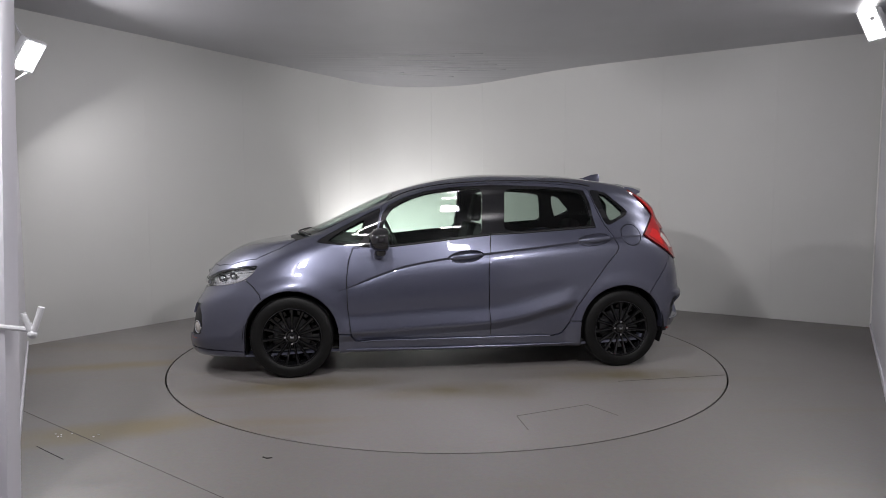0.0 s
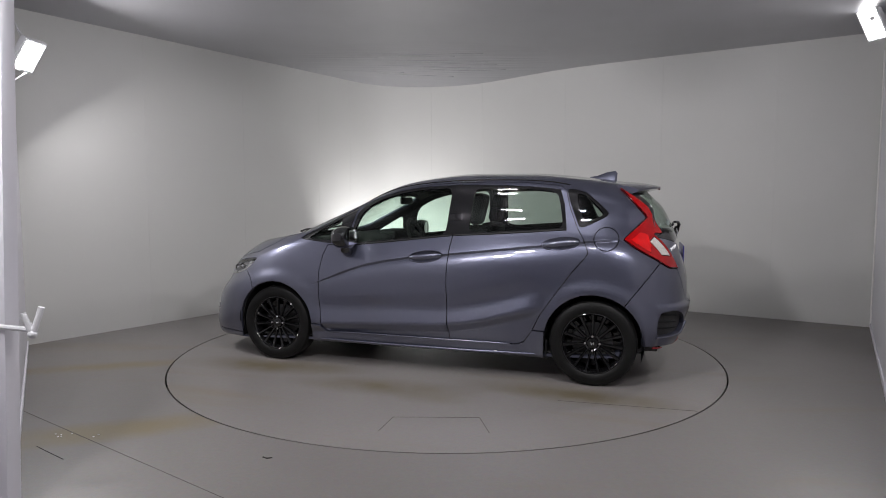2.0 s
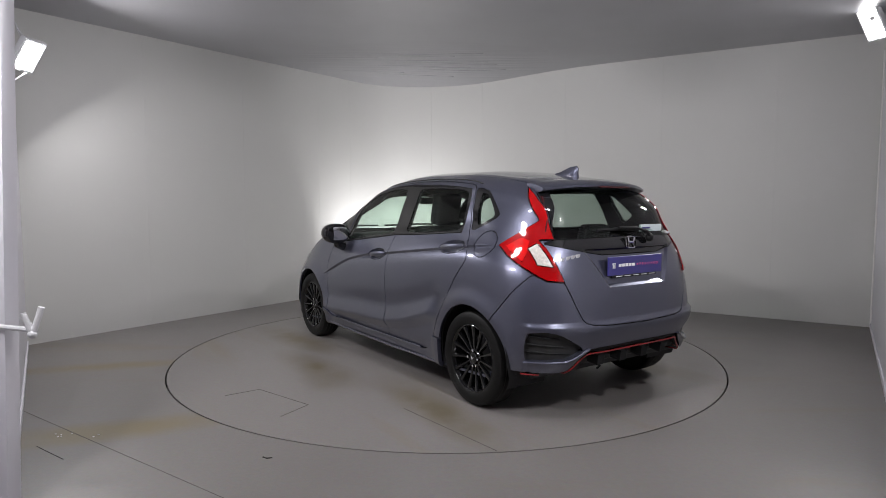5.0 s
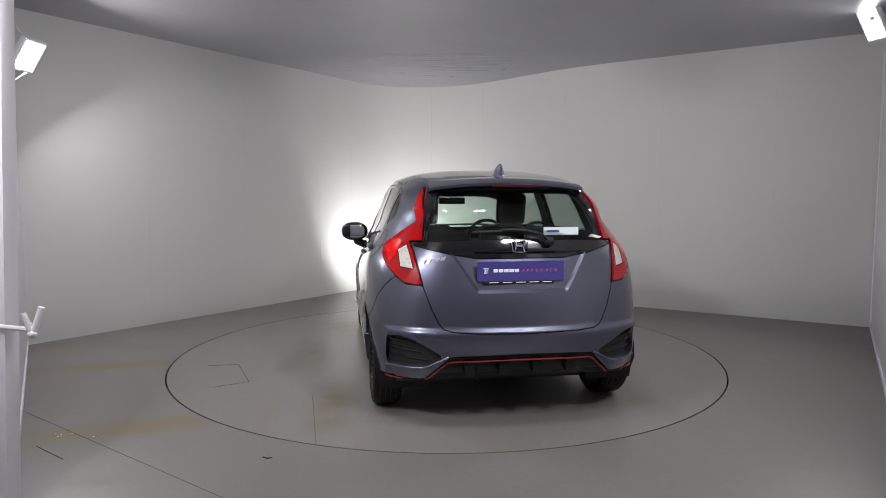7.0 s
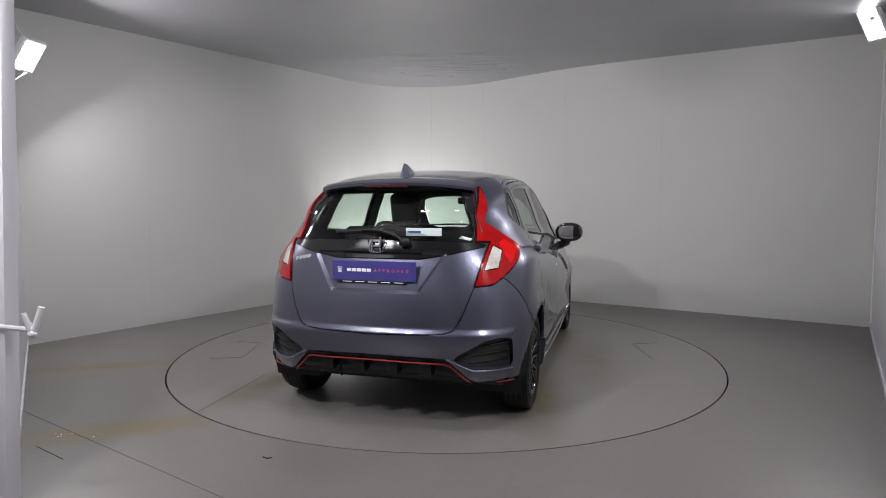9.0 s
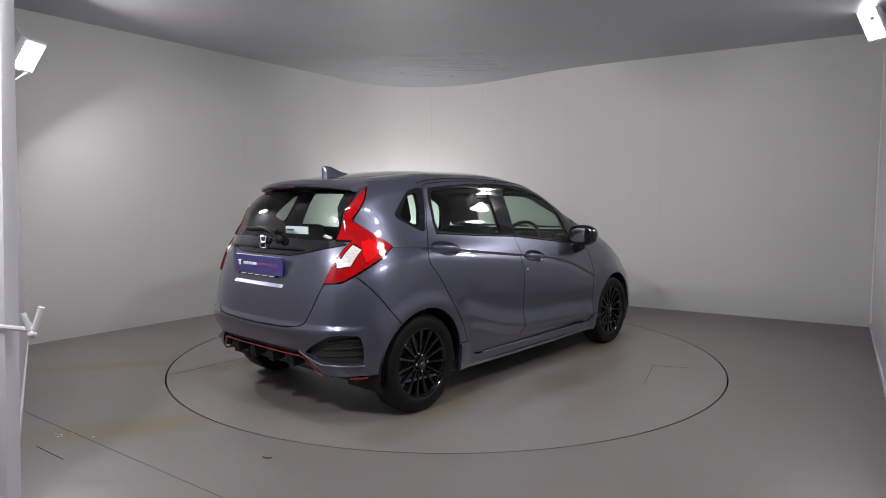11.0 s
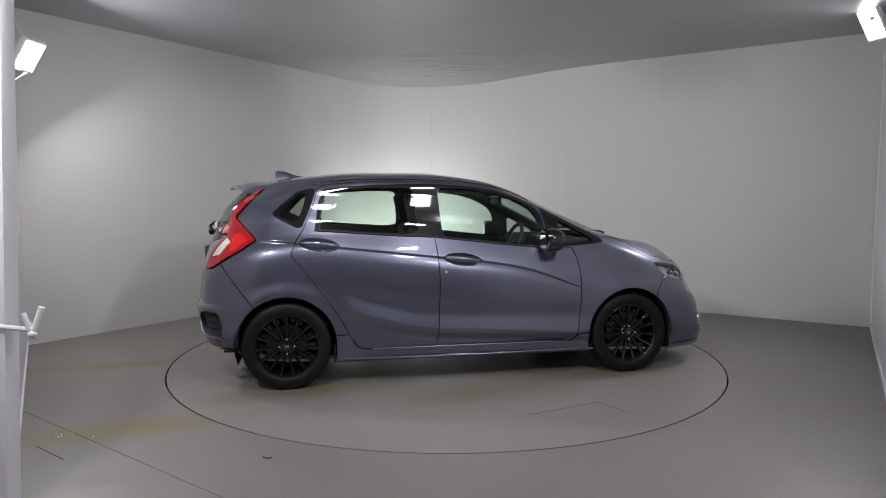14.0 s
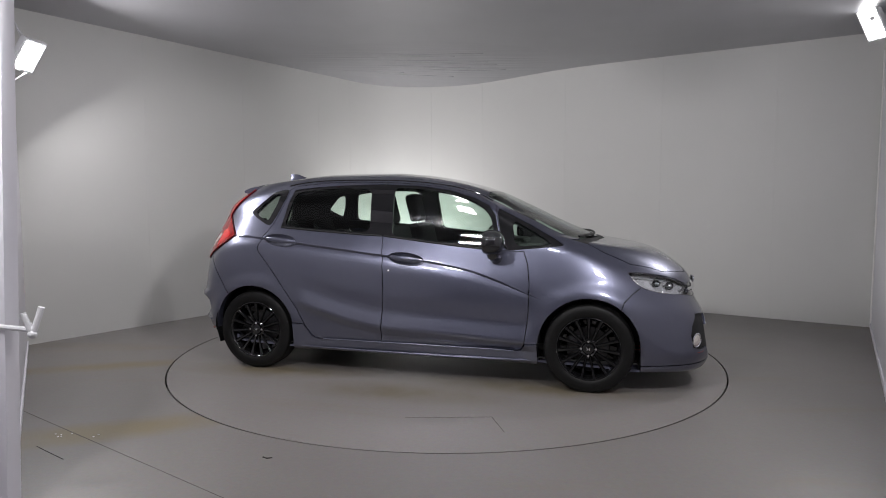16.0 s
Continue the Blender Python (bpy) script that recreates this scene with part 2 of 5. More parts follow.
def prism_bm(poly, lo, hi, axis="z", bm=None, bevel=0.0):
    """A polygon of two coordinates pushed along the third axis."""
    bm = bm or bmesh.new()

    def at(p, h):
        return {"z": (p[0], p[1], h), "y": (p[0], h, p[1]), "x": (h, p[0], p[1])}[axis]

    A, B = [bm.verts.new(at(p, lo)) for p in poly], [bm.verts.new(at(p, hi)) for p in poly]
    n = len(poly)
    fs = [bm.faces.new(A), bm.faces.new(B[::-1])]
    for i in range(n):
        fs.append(bm.faces.new((A[i], B[i], B[(i + 1) % n], A[(i + 1) % n])))
    if bevel:
        bmesh.ops.bevel(bm, geom=list({e for f in fs for e in f.edges}), offset=bevel, segments=2, affect="EDGES")
    return bm


def empty(name, label, category):
    return tagged(new(name), label, category)


# ---------- the booth ----------
CORNER_A, CORNER_B, CORNER_C = Vector((-3.78, 0.17)), Vector((4.37, 1.01)), Vector((-0.893, 4.226))
END_L, END_R = Vector((-1.86, -2.82)), Vector((1.62, -3.40))
HEIGHT = 3.06


def wall(name, p, q, label, mat, panel=1.2, first=0.0):
    """A panelled wall from p to q: a core with boards before it, their faces on the line p-q."""
    d = (q - p)
    length = d.length
    d.normalize()
    n = Vector((-d.y, d.x))
    if n.dot(-(p + q) / 2) < 0:
        n = -n
    m = Matrix(((d.x, n.x, 0, p.x), (d.y, n.y, 0, p.y), (0, 0, 1, 0), (0, 0, 0, 1)))
    core = put(name, box_bm((0, -0.11, 0), (length, -0.012, HEIGHT)), mat)
    core.matrix_world = m
    tagged(core, label, "wall", kind="structure")
    x = first
    while x < length - 0.02:
        lo, hi = max(0, x), min(length, x + panel)
        if hi - lo > 0.05:
            put("panel", box_bm((lo + 0.0003, -0.0118, 0.0), (hi - 0.0003, 0, HEIGHT), 0.0006, 1), mat, core)
        x += panel
    return core, m, length


ct = 0.80
d1, d2 = (CORNER_A - CORNER_C).normalized(), (CORNER_B - CORNER_C).normalized()
P1, P2 = CORNER_C + d1 * ct, CORNER_C + d2 * ct
wall("wall_back_left", CORNER_A, P1, "pale grey painted panel wall of the photo booth", WALL, first=-0.02)
wall("wall_back_right", P2, CORNER_B, "pale grey painted panel wall of the photo booth", WALL, first=-0.37)
wall_l, ML, LEN_L = wall("wall_side_left", CORNER_A, END_L, "white painted panel wall beside the camera", WHITE, 1.25)
wall_r, MR, LEN_R = wall("wall_side_right", CORNER_B, END_R, "white painted panel wall with a corner trim", WHITE, 1.25)
bm = bmesh.new()
arc = [(1 - s) ** 2 * P1 + 2 * s * (1 - s) * CORNER_C + s * s * P2 for s in [i / 14 for i in range(15)]]
back = [a + (a - Vector((-0.1, 0.3))).normalized() * 0.1 for a in arc]
prism_bm([tuple(a) for a in arc] + [tuple(a) for a in back[::-1]], 0, HEIGHT, bm=bm)
tagged(put("wall_back_corner", bm, WALL), "pale grey rounded corner where two walls meet", "wall", kind="structure")
for name, a, b in (("wall_rear_left", END_L, Vector((-1.95, -6.6))), ("wall_rear", Vector((-1.95, -6.6)), Vector((1.95, -6.6))), ("wall_rear_right", Vector((1.95, -6.6)), END_R)):
    wall(name, a, b, "plain white wall behind the camera", WHITE, 4.5)
# skirting of the side walls and the corner trim
for m, length in ((ML, LEN_L), (MR, LEN_R)):
    ob = put("baseboard", box_bm((0.02, 0.0005, 0.0), (length - 0.02, 0.012, 0.045), 0.003, 1), WHITE)
    ob.matrix_world = m
    tagged(ob, "white painted skirting strip along the wall", "baseboard", kind="structure")
ob = put("trim", box_bm((0.04, 0.0005, 0.06), (0.10, 0.014, 2.78), 0.003, 1), plain("trim_white", (0.82, 0.81, 0.80), 0.4, vary=0.03))
ob.matrix_world = MR
tagged(ob, "white corner trim strip on the wall", "trim", kind="structure")


def make_floor():
    """The floor round the pit of the turntable: one sheet with a round opening."""
    bm = bmesh.new()
    n, r0 = 144, 2.248
    radii = (r0, 2.5, 3.2, 4.5, 9.0)
    rings = [[bm.verts.new((r * math.cos(2 * math.pi * k / n), r * math.sin(2 * math.pi * k / n), 0)) for k in range(n)] for r in radii]
    low = [bm.verts.new((v.co.x, v.co.y, -0.12)) for v in rings[0]]
    base = [bm.verts.new((v.co.x, v.co.y, -0.12)) for v in rings[-1]]
    for A, B in list(zip(rings, rings[1:])) + [(low, rings[0]), (rings[-1], base)]:
        for k in range(n):
            bm.faces.new((A[k], A[(k + 1) % n], B[(k + 1) % n], B[k]))
    bm.faces.new(base)
    return tagged(put("floor", bm, FLOOR), "grey painted booth floor with brown stains", "floor", kind="structure")


floor = make_floor()
pit = put("turntable_pit", cyl_bm(2.246, 2.246, 0.03, Matrix.Translation((0, 0, -0.10)), 96), SEAM)
tagged(pit, "dark gap round the turntable", "pit", kind="structure")


def make_ceiling():
    bm = bmesh.new()
    nx, ny = 60, 60
    grid = []
    for j in range(ny + 1):
        row = []
        for i in range(nx + 1):
            x, y = -5 + 10.5 * i / nx, -7 + 12.5 * j / ny
            sag = 0.085 * math.exp(-((x - 0.5) ** 2 + (y - 3.7) ** 2) / 1.0)
            row.append(bm.verts.new((x, y, 3.028 - sag)))
        grid.append(row)
    for j in range(ny):
        for i in range(nx):
            bm.faces.new((grid[j][i], grid[j + 1][i], grid[j + 1][i + 1], grid[j][i + 1]))
    # wrinkles where the film is pulled towards the far corner
    for y, x0, x1 in ((1.98, -0.55, 0.42), (2.10, -0.80, 0.10), (2.32, -0.62, 0.50), (2.44, -0.20, 0.62), (2.60, -0.85, 0.30), (2.72, -0.35, 0.75), (2.95, -1.35, -0.55), (3.05, -0.9, 0.1)):
        prev = None
        for i in range(13):
            x, taper = x0 + (x1 - x0) * i / 12, math.sin(math.pi * i / 12)
            yy = y + 0.03 * math.sin(3.1 * x + 5 * y)
            sag = 0.085 * math.exp(-((x - 0.5) ** 2 + (yy - 3.7) ** 2) / 1.0)
            z = 3.0275 - sag
            row = [bm.verts.new((x, yy - 0.022, z)), bm.verts.new((x, yy, z - 0.005 * taper - 0.0002)), bm.verts.new((x, yy + 0.022, z))]
            if prev:
                bm.faces.new((prev[0], prev[1], row[1], row[0]))
                bm.faces.new((prev[1], prev[2], row[2], row[1]))
            prev = row
    me = put("ceiling", bm, CEIL)
    sol = me.modifiers.new("thickness", "SOLIDIFY")
    sol.thickness, sol.offset = 0.05, -1
    return tagged(me, "dark grey stretched film ceiling with wrinkles", "ceiling", kind="structure")


make_ceiling()


def floor_line(name, a, b, width, label, z=0.0006, parent=None):
    a, b = Vector((*a, 0)), Vector((*b, 0))
    d = (b - a).normalized()
    s = Vector((-d.y, d.x, 0)) * width / 2
    bm = prism_bm([tuple((p)[:2]) for p in (a - s, b - s, b + s, a + s)], z - 0.0005, z + 0.001)
    ob = put(name, bm, SEAM if name == "floor_crack" else FAINT, parent)
    return ob if parent else tagged(ob, label, "floor joint", kind="structure")


floor_line("floor_joint", (-2.70, -1.55), (-0.80, -2.86), 0.0035, "thin dark joint line in the floor")
floor_line("floor_crack", (-2.181, -2.16), (-1.938, -2.327), 0.0045, "short dark crack in the floor")
tagged(put("floor_mark", tube_bm([(-0.935, -2.295, 0.002), (-0.91, -2.312, 0.002), (-0.885, -2.303, 0.002)], 0.004), SEAM), "small dark scuff mark on the floor", "mark", kind="structure")
rnd = random.Random(4)
for i in range(7):
    x, y = -2.2 + 0.28 * rnd.random(), -2.03 + 0.07 * rnd.random()
    ob = put("paper_scrap", prism_bm([(x + rnd.uniform(.003, .008) * math.cos(a), y + rnd.uniform(.003, .008) * math.sin(a)) for a in (0, 1.3, 2.5, 3.8, 5.1)], 0.0005, 0.003), PRINT_WHITE)
    tagged(ob, "tiny white scrap lying on the floor", "debris", "scraps on the floor")

# the turntable, with the outlines of its hatch plates
turntable = put("turntable", cyl_bm(2.236, 2.236, 0.06, Matrix.Translation((0, 0, -0.03)), 160), TABLE_PAINT)
tagged(turntable, "round grey painted turntable let into the floor", "turntable")
for a, b in (((-0.196, 1.715), (-0.698, 1.566)), ((-0.204, 1.95), (-0.196, 1.715)), ((-0.698, 1.566), (-0.81, 1.79)),
             ((-1.108, 1.099), (-1.963, 1.047)), ((0.196, -1.715), (0.698, -1.566)), ((0.698, -1.566), (0.81, -1.79))):
    floor_line("hatch_joint", a, b, 0.005, "", parent=turntable)


# ---------- floodlights ----------
def make_flood(place, target, w, h, roll, label, foot=False):
    """A flat LED floodlight: finned shell, glowing face, bracket and cable. Its face looks along -z."""
    root = empty("floodlight", label, "floodlight")
    root.matrix_world = look(place, target, roll) @ Matrix.Translation((0, 0, 0.012))
    part("housing", box_bm((-w / 2 - 0.02, -h / 2 - 0.02, 0.0), (w / 2 + 0.02, h / 2 + 0.02, 0.05), 0.012), LAMP_SHELL, root)
    part("led_panel", box_bm((-w / 2, -h / 2, -0.004), (w / 2, h / 2, 0.004), 0.002, 1), LED, root, "glowing white LED panel")
    for i in range(7):
        x = -w / 2 + w * (i + 0.5) / 7
        part("cooling_fin", box_bm((x - 0.004, -h / 2 + 0.02, 0.048), (x + 0.004, h / 2 - 0.02, 0.075), 0.001, 1), LAMP_SHELL, root)
    yoke = [(-w / 2 - 0.03, 0, 0.025), (-w / 2 - 0.03, 0, 0.14), (w / 2 + 0.03, 0, 0.14), (w / 2 + 0.03, 0, 0.025)]
    part("bracket", tube_bm(yoke, 0.012, 6, flat=0.5), LAMP_SHELL, root, "white painted mounting bracket")
    if foot:
        m = root.matrix_world.inverted()
        for sx in (-1, 1):
            part("foot", tube_bm([(sx * 0.1, 0, 0.14), m @ Vector((place[0] + sx * 0.14, place[1] - 0.12, 0.012)), m @ Vector((place[0] + sx * 0.14, place[1] + 0.16, 0.012))], 0.012), LAMP_SHELL, root)
    return root


make_flood(*LAMP_L, 0.21, 0.25, 0, "white LED floodlight fixed to the side wall, lit")
make_flood(*LAMP_R, 0.17, 0.28, 0, "white LED floodlight on an arm near the ceiling, lit")
for lamp in LAMP_ROW:
    make_flood(*lamp, 0.24, 0.17, 0, "white LED floodlight under the ceiling, lit")
make_flood(*LAMP_B, 0.40, 0.30, 0, "LED floodlight standing on the floor behind the car, lit", True)
# arms and cables of the wall lamps
for pts, r, mat, label in (
        ([(-3.45, -0.16, 2.62), (-3.56, -0.14, 2.80), (-3.62, -0.10, 2.98)], 0.006, PALE_CABLE, "pale lamp cable hanging down the wall"),
        ([(-3.47, -0.16, 2.60), (-3.50, -0.17, 2.70), (-3.56, -0.15, 2.66), (-3.60, -0.14, 2.55)], 0.004, PALE_CABLE, "pale lamp cable hanging down the wall"),
        ([(-3.46, -0.15, 2.35), (-3.55, -0.18, 2.28), (-3.62, -0.12, 2.22)], 0.006, PALE_CABLE, "pale lamp cable hanging down the wall"),
        ([(3.72, 0.36, 2.97), (3.80, 0.34, 2.995), (3.90, 0.30, 2.985), (3.98, 0.25, 2.93)], 0.008, CABLE, "black lamp cable looped under the ceiling")):
    tagged(put("lamp_cable", tube_bm(pts, r), mat), label, "cable")
tagged(put("wall_bracket", tube_bm([(3.74, 0.28, 2.90), (4.02, 0.36, 2.96)], 0.022, 8), LAMP_SHELL), "white steel arm holding the floodlight", "wall bracket")

# the white door post beside the camera, with its lever latch
post = empty("door_post", "white painted door post beside the camera", "door post")
lean = Matrix.Translation((-1.795, -2.90, 0)) @ pose(0, 0, 0, 0, 2.2, 0)
part("board", box_bm((-0.30, -0.02, -0.01), (-0.045, 0.05, 3.0), 0.004, m=lean), WHITE, post)
part("stop_strip", box_bm((-0.048, -0.035, -0.01), (0.0, 0.05, 3.0), 0.005, m=lean), WHITE, post, "white stop strip along the edge")
latch = empty("door_latch", "white V-shaped lever latch on the door post", "latch")
zl = 0.80
part("slide_bar", tube_bm([(-1.86, -2.93, zl + 0.01), (-1.655, -2.945, zl - 0.005)], 0.011, 8), LAMP_SHELL, latch)
part("lever", tube_bm([(-1.645, -2.95, zl - 0.025), (-1.672, -2.96, zl + 0.065)], 0.011, 10), LAMP_SHELL, latch)
part("lever", tube_bm([(-1.645, -2.95, zl - 0.025), (-1.610, -2.94, zl + 0.085)], 0.012, 10), LAMP_SHELL, latch)
part("pivot", ball_bm((0.018, 0.018, 0.018), Matrix.Translation((-1.645, -2.95, zl - 0.022))), LAMP_SHELL, latch)


# ---------- the car: x forward, y to its left, z up, origin on the ground between the axles ----------
def curve(pts):
    """A smooth monotone-limited curve through (x, value) pairs."""
    p = np.array(sorted(pts), float)
    x, y = p[:, 0], p[:, 1]
    h, d = np.diff(x), np.diff(y) / np.diff(x)
    t = np.zeros_like(y)
    t[0], t[-1] = d[0], d[-1]
    for i in range(1, len(x) - 1):
        if d[i - 1] * d[i] > 0:
            w1, w2 = 2 * h[i] + h[i - 1], h[i] + 2 * h[i - 1]
            t[i] = (w1 + w2) / (w1 / d[i - 1] + w2 / d[i])

    def at(q):
        q = np.clip(q, x[0], x[-1])
        i = np.clip(np.searchsorted(x, q) - 1, 0, len(x) - 2)
        s = (q - x[i]) / h[i]
        return (y[i] * (1 + 2 * s) * (1 - s) ** 2 + t[i] * h[i] * s * (1 - s) ** 2 + y[i + 1] * s * s * (3 - 2 * s) + t[i + 1] * h[i] * s * s * (s - 1))

    return at


# levels from the sill to the roof: nose, start and squareness of the front rounding, the same for the tail, half width, side line
LEVELS = [
    (1.97, 0.9, 3.2, -1.85, -1.1, 4.0, 0.740, [(1.97, .165), (.9, .185), (-.9, .185), (-1.86, .24)]),
    (2.06, 0.9, 3.8, -1.885, -1.2, 3.6, 0.803, [(2.05, .15), (1.6, .165), (.9, .195), (-.9, .195), (-1.6, .225), (-1.93, .25)]),
    (2.10, 0.9, 3.8, -1.910, -1.2, 3.6, 0.818, [(2.085, .22), (1.6, .24), (.9, .262), (-.9, .268), (-1.5, .30), (-1.97, .33)]),
    (2.09, 0.9, 3.7, -1.925, -1.2, 3.5, 0.836, [(2.085, .36), (1.6, .36), (.82, .334), (-.185, .384), (-.44, .421), (-.7, .49), (-1.0, .53), (-1.5, .50), (-1.98, .44)]),
    (2.06, 0.9, 3.4, -1.922, -1.2, 3.3, 0.850, [(2.06, .50), (1.5, .56), (.8, .56), (-.2, .64), (-.9, .72), (-1.4, .70), (-1.975, .545)]),
    (2.0, 0.9, 3.0, -1.908, -1.2, 3.0, 0.832, [(2.0, .62), (1.5, .70), (1.0, .745), (.5, .80), (0, .86), (-.6, .93), (-1.2, .965), (-1.5, .92), (-1.7, .85), (-1.935, .76)]),
    (1.935, 0.9, 2.7, -1.862, -1.2, 3.1, 0.764, [(1.935, .795), (1.75, .812), (1.52, .845), (1.25, .912), (1.0, .945), (.5, .975), (0, 1.02), (-.44, 1.055), (-1.07, 1.08), (-1.36, 1.06), (-1.6, 1.0), (-1.87, .945)]),
    (1.725, 0.8, 2.5, -1.825, -1.15, 3.1, 0.718, [(1.725, .938), (1.4, .968), (1.15, 1.0), (1.0, 1.025), (.6, 1.06), (0, 1.105), (-.5, 1.14), (-1.1, 1.16), (-1.35, 1.14), (-1.6, 1.08), (-1.825, 1.06)]),
    (1.385, 0.6, 2.6, -1.785, -1.1, 3.1, 0.684, [(1.385, 1.0), (1.2, 1.03), (1.0, 1.075), (.8, 1.115), (.5, 1.165), (0, 1.21), (-.5, 1.235), (-1.1, 1.245), (-1.4, 1.20), (-1.6, 1.16), (-1.785, 1.15)]),
    (1.130, 0.4, 2.6, -1.735, -1.0, 3.6, 0.642, [(1.130, 1.09), (.9, 1.15), (.7, 1.20), (.5, 1.262), (0, 1.32), (-.5, 1.34), (-1.1, 1.33), (-1.4, 1.27), (-1.735, 1.245)]),
    (0.766, 0.1, 2.6, -1.650, -0.95, 3.2, 0.598, [(.766, 1.264), (.6, 1.29), (.43, 1.345), (.2, 1.395), (-.3, 1.437), (-.72, 1.437), (-1.03, 1.405), (-1.4, 1.36), (-1.65, 1.338)]),
    (0.568, -0.1, 2.5, -1.585, -0.9, 3.1, 0.520, [(.568, 1.353), (.4, 1.40), (.2, 1.44), (-.3, 1.482), (-.75, 1.478), (-1.2, 1.442), (-1.585, 1.395)]),
    (0.250, -0.3, 2.4, -1.530, -0.8, 3.0, 0.370, [(.25, 1.455), (.1, 1.48), (-.3, 1.512), (-.75, 1.508), (-1.2, 1.468), (-1.53, 1.425)]),
    (-0.02, -0.4, 2.2, -1.440, -0.8, 2.6, 0.190, [(-.02, 1.506), (-.3, 1.524), (-.75, 1.521), (-1.2, 1.482), (-1.44, 1.452)]),
    (-0.27, -0.5, 2.0, -1.330, -0.8, 2.0, 0.0, [(-.27, 1.527), (-.5, 1.530), (-.8, 1.522), (-1.33, 1.470)]),
]
CHAR = curve([(.95, .63), (.752, .698), (.624, .746), (.453, .801), (.284, .835), (.114, .861), (-.183, .893), (-.437, .921), (-.86, .968), (-1.219, 1.006), (-1.5, 1.032)])
CREASE = curve([(.95, .33), (.82, .334), (.157, .365), (-.185, .382), (-.44, .421), (-.7, .49), (-.93, .555)])
AXLE, HUB_Z = 1.265, 0.303


def smooth(a, b, x):
    s = min(1, max(0, (x - a) / (b - a)))
    return s * s * (3 - 2 * s)


def inside_depth(poly, y, z):
    """Signed distance to the nearest edge of a convex polygon, positive inside (anticlockwise corners)."""
    return min(((q[0] - p[0]) * (z - p[1]) - (q[1] - p[1]) * (y - p[0])) / math.hypot(q[0] - p[0], q[1] - p[1]) for p, q in zip(poly, poly[1:] + poly[:1]))


RECESS = [(-1.0, 1.020), (-1.0, 0.787), (0.262, 0.787), (0.412, 1.020)]
RECESS_FOOT = [(-0.2, 1.002), (-0.2, 0.805), (0.2522, 0.805), (0.379, 1.002)]
HANDLES = ((-0.028, 0.885), (-1.035, 1.002))
BOWL_W, BOWL_H = 0.134, 0.043


def fold_height(x):
    return 0.016 * smooth(0.94, 0.70, x) * smooth(-1.47, -1.30, x) + 0.0005


def crisp(p):
    """The sharp fold along the flank and the plate recess, laid on the skin after it is cut."""
    x, y, z = p
    if y > 0.5 and -1.6 < x < 1.0:
        fade = smooth(0.98, 0.70, x) * smooth(-1.50, -1.32, x)
        d, h = z - float(CHAR(x)), fold_height(x)
        if d >= h:
            y += fade * 0.004 * math.exp(-(d - h) / 0.05)
        elif d >= 0:
            y += fade * (-0.0125 + 0.0165 * d / h)
        elif d > -0.2:
            y -= fade * 0.0125 * math.exp(d / 0.034)
    if x < -1.7 and z < 1.1:
        x += 0.017 * min(1, max(0, inside_depth(RECESS, abs(y), z) / 0.018))
    return Vector((x, y, z))


def shape(p):
    """Adds the creases, the arch lips and the plate recess to a point of the plain body."""
    x, y, z = p
    if y > 0.55 and -1.6 < x < 1.0:
        fade = smooth(0.98, 0.80, x) * smooth(-0.96, -0.80, x)
        d = z - float(CREASE(x))
        y += fade * (0.032 * max(0, 1 - d / 0.115) ** 1.15 if d > 0 else 0.032 * max(0, 1 + d / 0.06)) - fade * 0.005 * math.exp(-((d - 0.15) / 0.06) ** 2)
    if y > 0.55:
        for ax in (AXLE, -AXLE):
            r = math.hypot(x - ax, z - 0.31)
            y += 0.016 * smooth(0.46, 0.36, r)
    if x < -1.7 and z < 1.1:
        # a light fold where the bumper starts, and its flanks below
        x -= 0.020 * smooth(0.592, 0.572, z) - 0.036 * smooth(0.568, 0.42, z)
    if x < -1.45 and z < 0.42:
        a = abs(y)
        edge = 0.375 - 0.110 * smooth(0.41, 0.56, a)
        z += (edge - 0.21) * (0.42 - z) / 0.21 * smooth(-1.50, -1.72, x) if z > 0.21 else (edge - 0.21) * smooth(-1.50, -1.72, x)
    return Vector((x, y, z))


